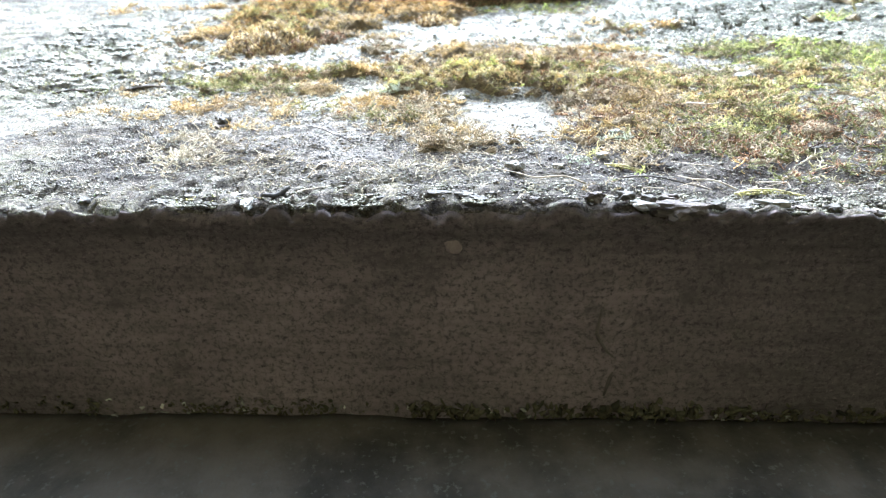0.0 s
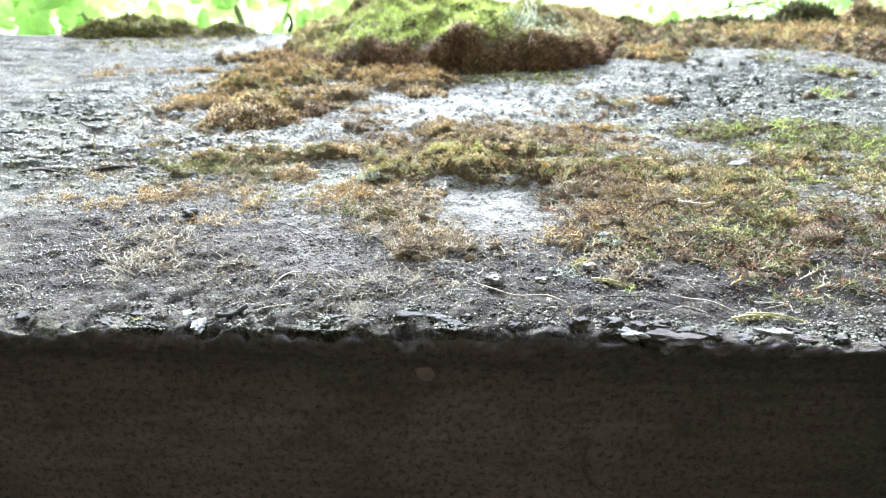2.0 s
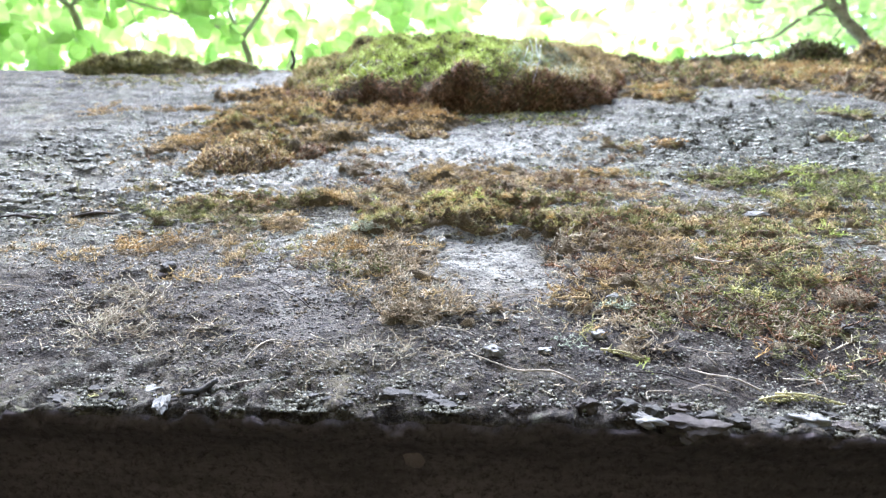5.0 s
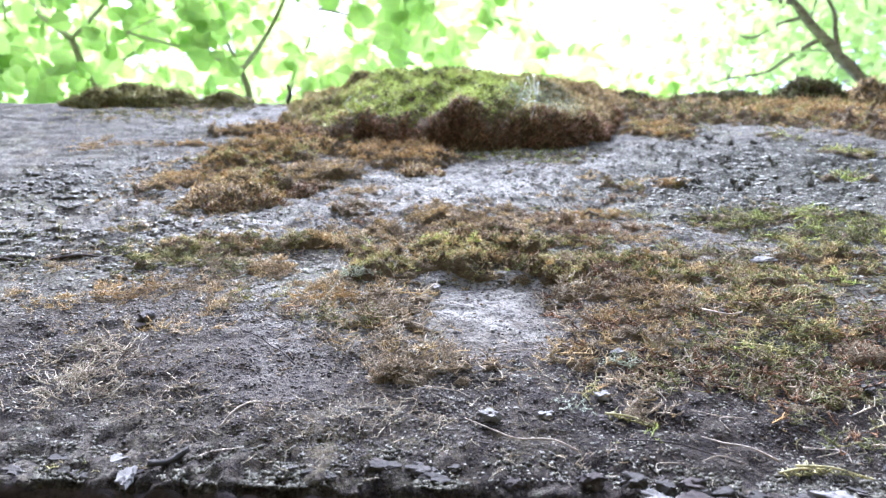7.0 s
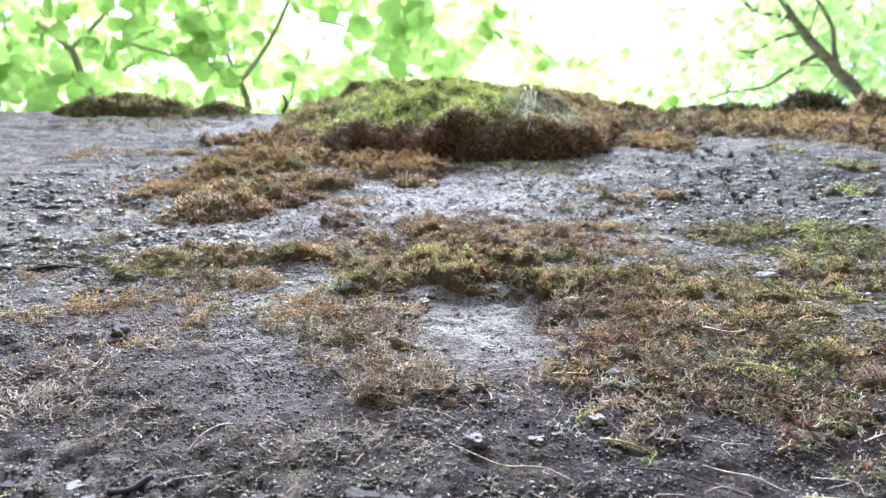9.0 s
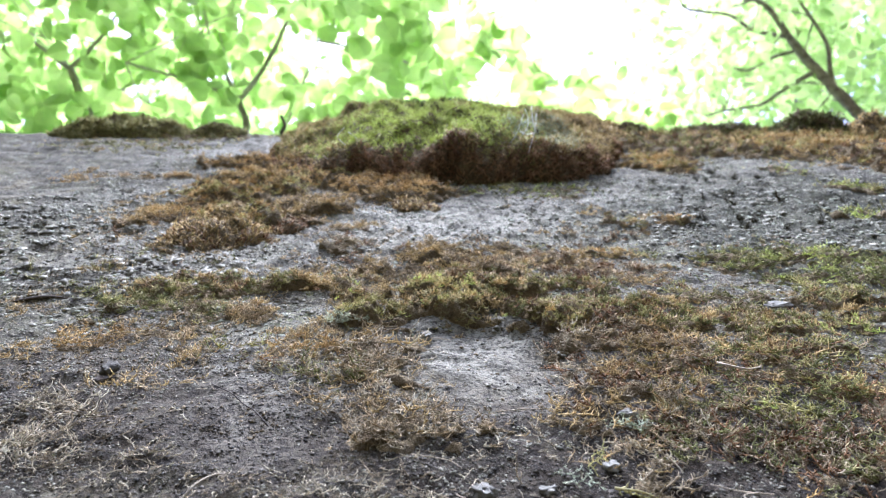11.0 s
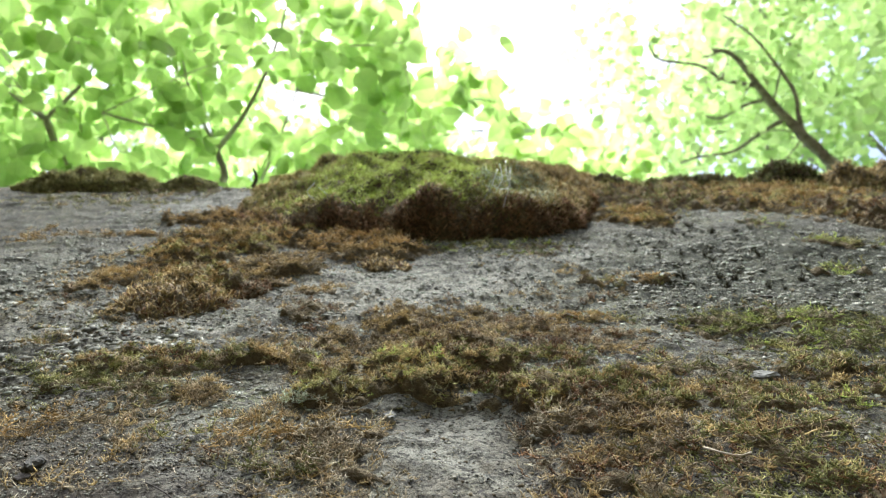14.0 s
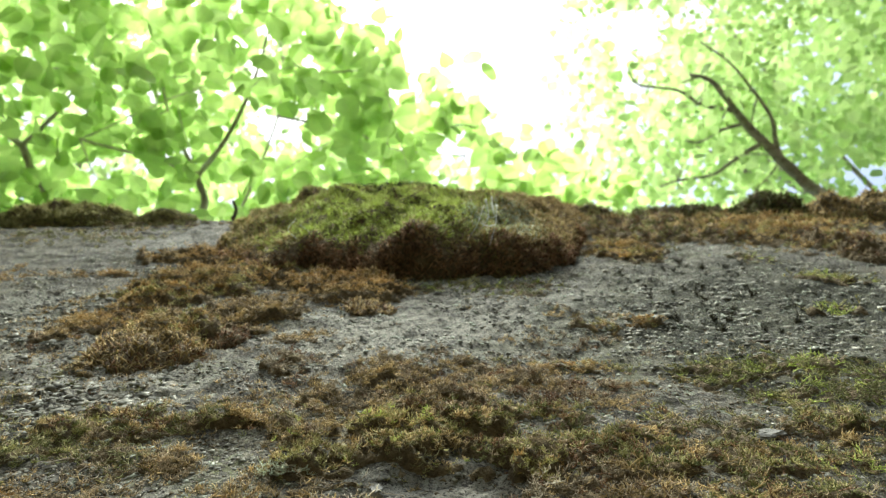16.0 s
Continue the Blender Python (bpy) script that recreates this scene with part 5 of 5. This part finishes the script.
frond("yellow-green feathery moss frond by the broken edge", (5.9, 0.88), (6.9, 0.70), 15, 0.13)
frond("yellow-green feathery moss frond by the broken edge", (5.6, 0.72), (6.3, 0.78), 11, 0.14)
frond("pale green moss frond on dark stone", (3.3, 1.9), (4.1, 1.62), 12, 0.14)
frond("yellow-green moss frond on the carpet", (6.3, 4.6), (7.4, 4.4), 13, 0.2)


# ---- trees behind the wall ----
BARK_GREY, BARK_DARK = bark("grey_bark", (0.28, 0.26, 0.21), (0.52, 0.48, 0.41)), bark("dark_bark", (0.17, 0.15, 0.125), (0.44, 0.41, 0.35))
LEAF = leaf_material("lime_leaf", (0.34, 0.49, 0.13), (0.51, 0.65, 0.25), 0.82)
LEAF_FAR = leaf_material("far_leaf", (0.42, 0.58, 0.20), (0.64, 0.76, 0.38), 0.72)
LEAF_HIGH = leaf_material("high_leaf", (0.34, 0.46, 0.16), (0.56, 0.68, 0.30), 0.7)


def leaf_mesh(name, mat, length=0.075):
    """A broad heart-shaped leaf, folded along its midrib, with a short stalk; base at the origin, pointing along x."""
    out = [(0.0, 0.0), (-0.05, 0.20), (0.06, 0.40), (0.28, 0.49), (0.52, 0.43), (0.74, 0.29), (0.90, 0.12), (1.04, 0.0)]
    v, f = [], []
    for s in (1, -1):
        o = len(v)
        for a, b in out:
            v.append((a, s * b, 0.22 * b - 0.22 * max(a - 0.3, 0) ** 2))
        ribs = len(v)
        for a in (0.15, 0.4, 0.65, 0.88):
            v.append((a, 0, -0.22 * max(a - 0.3, 0) ** 2))
        r = [o, ribs, ribs + 1, ribs + 2, ribs + 3, o + 7]
        tri = [(o, o + 1, r[1]), (o + 1, o + 2, r[1]), (o + 2, o + 3, r[1]), (r[1], o + 3, r[2]), (o + 3, o + 4, r[2]), (r[2], o + 4, r[3]), (o + 4, o + 5, r[3]), (r[3], o + 5, r[4]), (o + 5, o + 6, r[4]), (r[4], o + 6, o + 7)]
        f += [t if s > 0 else t[::-1] for t in tri]
    o = len(v)
    v += [(-0.4, 0.0, 0.12), (-0.4, 0.02, 0.12), (0.02, 0.02, 0.0), (0.02, -0.01, 0.0)]
    f += [(o, o + 1, o + 2), (o, o + 2, o + 3)]
    return np.array(v) * length, np.array(f)


def leaves_joined(points, size, mat_v, mat_f, tilt=0.5):
    n = len(points)
    yaw, pitch, roll = RNG.random(n) * 2 * math.pi, RNG.normal(size=n) * tilt + 0.25, RNG.normal(size=n) * tilt
    c, s = np.cos(yaw), np.sin(yaw)
    cp, sp, cr, sr = np.cos(pitch), np.sin(pitch), np.cos(roll), np.sin(roll)
    ax = np.stack([c * cp, s * cp, -sp], -1)
    lat = np.stack([-s, c, 0 * c], -1)
    up = np.cross(ax, lat)
    ay = lat * cr[:, None] + up * sr[:, None]
    az = np.cross(ax, ay)
    k = size * (0.65 + 0.6 * RNG.random(n))
    v = points[:, None] + k[:, None, None] * (mat_v[None, :, :1] * ax[:, None] + mat_v[None, :, 1:2] * ay[:, None] + mat_v[None, :, 2:] * az[:, None])
    f = (np.arange(n)[:, None, None] * len(mat_v) + mat_f[None]).reshape(-1, 3)
    return v.reshape(-1, 3), f


LV, LF = leaf_mesh("leaf", LEAF, 1.0)
# a plainer leaf for the far crowns
FV = np.array([(0, 0, 0), (0.25, 0.45, 0.10), (0.6, 0.38, 0.06), (1.0, 0, -0.10), (0.6, -0.38, 0.06), (0.25, -0.45, 0.10), (0.45, 0, -0.02)])
FF = np.array([(0, 1, 6), (1, 2, 6), (2, 3, 6), (3, 4, 6), (4, 5, 6), (5, 0, 6)])


def tree(name, label, bark_mat, trunk, trunk_r, limbs):
    root = tagged(new(name), label, "tree", "trees behind the wall")
    root.location = trunk[0]
    s = np.array(trunk[0])
    v, f = tube(np.array(trunk) - s, trunk_r, 12, 0.3)
    under(new("trunk", mesh_of("trunk", v, f, [bark_mat])), root)
    for pts, r0, r1 in limbs:
        v, f = tube(np.array(pts) - s, np.linspace(r0, r1, len(pts)), 8, 0.12)
        under(new("limb", mesh_of("limb", v, f, [bark_mat])), root)
    return root, s


lime, lime_at = tree("lime_tree", "young broad-leaved tree leaning over the wall, backlit leaves", BARK_GREY,
    [(-0.50, 0.80, 0.0), (-0.55, 0.62, 1.2), (-0.62, 0.40, 2.4), (-0.705, 0.21, 3.19), (-0.718, 0.095, 3.21)], [0.035, 0.03, 0.02, 0.011, 0.009], [
    ([(-0.718, 0.095, 3.21), (-0.79, 0.056, 3.19), (-0.885, 0.02, 3.15), (-1.0, -0.02, 3.10)], 0.006, 0.003),
    ([(-0.718, 0.095, 3.21), (-0.775, 0.02, 3.28), (-0.82, -0.075, 3.30), (-0.86, -0.2, 3.36)], 0.006, 0.003),
    ([(-0.718, 0.095, 3.21), (-0.68, 0.014, 3.33), (-0.61, -0.108, 3.36), (-0.55, -0.247, 3.37), (-0.50, -0.40, 3.37)], 0.009, 0.003),
])
lime_b, lime_b_at = tree("lime_tree", "slender broad-leaved tree leaning over the wall, backlit leaves", BARK_GREY,
    [(-0.40, 0.95, 0.0), (-0.50, 0.70, 1.4), (-0.60, 0.36, 2.8), (-0.648, 0.206, 3.43), (-0.573, 0.04, 3.46), (-0.522, -0.109, 3.48), (-0.504, -0.272, 3.48)], [0.025, 0.02, 0.012, 0.005, 0.0035, 0.003, 0.002], [
    ([(-0.53, -0.08, 3.48), (-0.443, -0.062, 3.50), (-0.294, -0.032, 3.52), (-0.142, 0.036, 3.53), (0.1, 0.06, 3.55)], 0.005, 0.002),
    ([(-0.504, -0.272, 3.48), (-0.40, -0.22, 3.40), (-0.228, -0.217, 3.33), (-0.124, -0.225, 3.33)], 0.004, 0.002),
])
lime_c, lime_c_at = tree("lime_tree", "slender grey-stemmed tree leaning over the wall", BARK_GREY,
    [(-1.05, 0.85, 0.0), (-1.10, 0.60, 1.4), (-1.16, 0.35, 2.6), (-1.191, 0.181, 3.20), (-1.208, 0.071, 3.20), (-1.225, 0.0, 3.20)], [0.035, 0.03, 0.022, 0.012, 0.011, 0.010], [
    ([(-1.225, 0.0, 3.20), (-1.255, -0.03, 3.18), (-1.35, -0.10, 3.2)], 0.009, 0.004),
    ([(-1.225, 0.0, 3.20), (-1.15, -0.10, 3.28), (-1.08, -0.22, 3.33)], 0.007, 0.003),
])
maple, maple_at = tree("maple_tree", "larger dark-barked tree leaning over the wall", BARK_DARK,
    [(2.20, 0.95, 0.0), (2.12, 0.80, 1.6), (1.98, 0.55, 3.2), (1.787, 0.307, 4.255), (1.64, 0.18, 4.346), (1.573, 0.103, 4.385), (1.48, 0.0, 4.432), (1.406, -0.093, 4.465), (1.33, -0.198, 4.494), (1.255, -0.252, 4.52), (1.135, -0.242, 4.562)], [0.08, 0.07, 0.045, 0.027, 0.025, 0.022, 0.019, 0.016, 0.012, 0.009, 0.006], [
    ([(1.60, 0.13, 4.37), (1.575, 0.04, 4.39), (1.555, -0.05, 4.395), (1.491, -0.157, 4.427), (1.367, -0.314, 4.474), (1.243, -0.408, 4.514)], 0.012, 0.004),
    ([(1.53, 0.06, 4.41), (1.463, 0.105, 4.435), (1.397, 0.16, 4.46), (1.328, 0.216, 4.483), (1.182, 0.248, 4.534), (1.10, 0.28, 4.556)], 0.012, 0.004),
    ([(1.40, -0.09, 4.465), (1.264, -0.12, 4.521), (1.163, -0.188, 4.555), (0.985, -0.218, 4.609), (0.93, -0.30, 4.62)], 0.011, 0.004),
    ([(1.45, -0.03, 4.45), (1.36, 0.0, 4.48), (1.27, 0.06, 4.52), (1.2, 0.05, 4.55)], 0.009, 0.004),
])


def gaps(x, y, seed, freq, low, high):
    return smooth(low, high, fbm(x * freq, y * freq, seed, 3))


# lime crown: the leaves that hang lowest are parts, the rest one crown
n = 14000
px, py, pz = RNG.uniform(-2.6, 1.1, n), RNG.uniform(-0.62, 0.75, n), RNG.uniform(2.95, 3.95, n)
limit = np.interp(py, [-0.62, -0.44, -0.26, -0.09, 0.0, 0.15, 0.75], [-0.42, -0.27, -0.11, 0.12, 0.36, 0.6, 1.1]) + 0.07 * RNG.normal(size=n)
keep = (px < limit) & (RNG.random(n) < gaps(px / pz * 3.3, py / pz * 3.3, 401, 13.0, 0.37, 0.48) * (0.58 + 0.42 * gaps(px / pz * 3.3, py / pz * 3.3, 405, 2.4, 0.36, 0.5)))
pts = np.stack([px, py, pz], -1)[keep]
near = (pts[:, 0] > -1.35) & (pts[:, 2] < 3.45) & (pts[:, 1] < 0.3) & (pts[:, 1] > -0.55)
single = pts[near][:280]
rest = np.concatenate([pts[~near], pts[near][280:]])
for own, (who, at) in enumerate(((lime, lime_at), (lime_b, lime_b_at), (lime_c, lime_c_at))):
    mine = rest[[-0.75 <= p[0] < -0.55 + 0.3 * p[1] if own == 0 else -0.55 + 0.3 * p[1] <= p[0] if own == 1 else p[0] < -0.75 for p in rest]]
    v, f = leaves_joined(mine, 0.056, LV, LF)
    tagged(under(new("crown", mesh_of("crown", v - at, f, [LEAF])), who), "bright backlit green leaves", kind="stuff")
leaf_data = mesh_of("leaf", LV * 0.056, LF, [LEAF])
for p in single:
    ob = under(new("leaf", leaf_data), lime)
    ob.matrix_basis = Matrix.LocRotScale(Vector(p - lime_at), Euler((random.gauss(0, 0.5), random.gauss(0.25, 0.5), random.random() * 6.28)), Vector([0.7 + 0.55 * random.random()] * 3))



def twigs(who, at, starts, targets, count, radius):
    """Thin side shoots from the limbs into the crown."""
    for k in range(count):
        a = np.array(starts[k % len(starts)])
        b = targets[RNG.integers(len(targets))]
        m = (a + b) / 2 + RNG.normal(size=3) * 0.06
        v, f = tube(np.array([a, m, b]) - at, [radius, radius * 0.7, radius * 0.35], 5)
        under(new("twig", mesh_of("twig", v, f, [BARK_GREY])), who)


near_of = lambda p, r: pts[np.linalg.norm(pts - np.array(p), axis=1) < r]
twigs(lime, lime_at, [(-0.718, 0.095, 3.21), (-0.86, -0.2, 3.36), (-0.55, -0.247, 3.37), (-1.0, -0.02, 3.10)], near_of((-0.8, -0.1, 3.4), 0.55), 12, 0.0022)
twigs(lime_b, lime_b_at, [(-0.504, -0.272, 3.48), (-0.294, -0.032, 3.52), (0.1, 0.06, 3.55), (-0.124, -0.225, 3.33)], near_of((-0.15, 0.0, 3.5), 0.6), 12, 0.0018)
twigs(lime_c, lime_c_at, [(-1.35, -0.10, 3.2), (-1.08, -0.22, 3.33), (-1.225, 0.0, 3.20)], near_of((-1.6, 0.0, 3.4), 0.8), 12, 0.0022)

# short crooked side shoots on the maple's limbs
for k in range(14):
    a = np.array([(1.40, -0.09, 4.465), (1.255, -0.252, 4.52), (1.491, -0.157, 4.427), (1.182, 0.248, 4.534), (1.264, -0.12, 4.521), (1.60, 0.13, 4.37), (1.10, -0.2, 4.58)][k % 7])
    way = unit(np.array([-0.5 + 0.5 * RNG.normal(), -0.1 + 0.5 * RNG.normal(), 0.3 * RNG.random()]))
    ln = RNG.uniform(0.10, 0.26)
    v, f = tube(np.array([a, a + way * ln * 0.5 + RNG.normal(size=3) * 0.025, a + way * ln + RNG.normal(size=3) * 0.03]) - maple_at, [0.005, 0.0035, 0.0015], 5, 0.2)
    under(new("twig", mesh_of("twig", v, f, [BARK_DARK])), maple)

# maple crown: small, farther leaves
n = 24000
px, py, pz = RNG.uniform(0.2, 4.2, n), RNG.uniform(-1.3, 1.2, n), RNG.uniform(4.4, 6.4, n)
ang = (px - 0.02) / (pz - 1.14)
keep = (ang > 0.14 + 0.05 * RNG.normal(size=n) + 0.10 * vnoise(py * 4, pz * 2, 407)) & (RNG.random(n) < gaps(px / pz * 5, py / pz * 5, 411, 3.6, 0.30, 0.52) * smooth(0.10, 0.24, ang + 0.04 * RNG.normal(size=n)))
v, f = leaves_joined(np.stack([px, py, pz], -1)[keep], 0.062, FV, FF, 0.6)
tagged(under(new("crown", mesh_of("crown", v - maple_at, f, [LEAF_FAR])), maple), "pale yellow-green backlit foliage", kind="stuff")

# a taller tree behind, whose foliage closes the right-hand part of the sky
oak, oak_at = tree("oak_tree", "tall tree behind, only its high darker foliage shows", BARK_DARK, [(4.6, 1.9, 0.0), (4.4, 1.7, 3.0), (3.9, 1.2, 6.0), (3.2, 0.4, 8.0)], [0.16, 0.14, 0.10, 0.05], [([(3.9, 1.2, 6.0), (3.0, 0.6, 7.2), (2.2, 0.1, 7.8)], 0.05, 0.015)])
n = 26000
px, py, pz = RNG.uniform(0.6, 6.5, n), RNG.uniform(-2.2, 2.2, n), RNG.uniform(7.0, 9.0, n)
ang = (px - 0.02) / (pz - 1.14)
keep = (RNG.random(n) < gaps(px / pz * 8, py / pz * 8, 421, 1.6, 0.34, 0.58) * smooth(0.16, 0.42, ang - 0.25 * (py / (pz - 1.14))))
v, f = leaves_joined(np.stack([px, py, pz], -1)[keep], 0.085, FV, FF, 0.6)
tagged(under(new("crown", mesh_of("crown", v - oak_at, f, [LEAF_HIGH])), oak), "darker high foliage", kind="stuff")

# paler foliage high behind the limes
beech, beech_at = tree("beech_tree", "tall pale-leaved tree behind, seen through the nearer leaves", BARK_GREY, [(-3.6, 2.2, 0.0), (-3.4, 1.9, 3.0), (-2.8, 1.2, 5.4), (-2.0, 0.5, 6.6)], [0.14, 0.12, 0.08, 0.03], [([(-2.8, 1.2, 5.4), (-2.0, 0.9, 6.2), (-1.0, 0.5, 6.6)], 0.03, 0.008)])
n = 9000
px, py, pz = RNG.uniform(-4.2, 0.9, n), RNG.uniform(-0.9, 1.4, n), RNG.uniform(5.6, 7.2, n)
ang = (px - 0.02) / (pz - 1.14)
keep = (ang < -0.16 + 1.1 * ((py + 0.08) / (pz - 1.14) + 0.10)) & (RNG.random(n) < gaps(px / pz * 6.4, py / pz * 6.4, 431, 4.5, 0.40, 0.58))
v, f = leaves_joined(np.stack([px, py, pz], -1)[keep], 0.075, FV, FF, 0.6)
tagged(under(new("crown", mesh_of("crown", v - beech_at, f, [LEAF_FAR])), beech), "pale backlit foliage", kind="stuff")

# limbs that carry the high crowns
for who, at, root_at, ends in ((maple, maple_at, (1.98, 0.55, 3.2), [(3.4, 0.9, 5.2), (3.9, -0.2, 5.6), (3.2, 1.1, 5.8)]), (oak, oak_at, (3.9, 1.2, 6.0), [(5.4, 0.8, 8.0), (4.6, -1.2, 8.2), (5.0, 1.9, 8.3), (2.8, 1.6, 8.0), (2.4, -1.3, 8.2)]), (beech, beech_at, (-2.8, 1.2, 5.4), [(-3.6, 0.2, 6.6), (-2.4, -0.6, 6.6), (-3.0, 1.2, 6.8), (-1.2, 1.1, 6.7)])):
    for e in ends:
        a, c = np.array(root_at), np.array(e)
        v, f = tube(np.array([a, a * 0.6 + c * 0.4 + np.array([0, 0, 0.12]), a * 0.25 + c * 0.75, c]) - at, [0.025, 0.018, 0.012, 0.005], 7, 0.1)
        under(new("limb", mesh_of("limb", v, f, [BARK_DARK])), who)
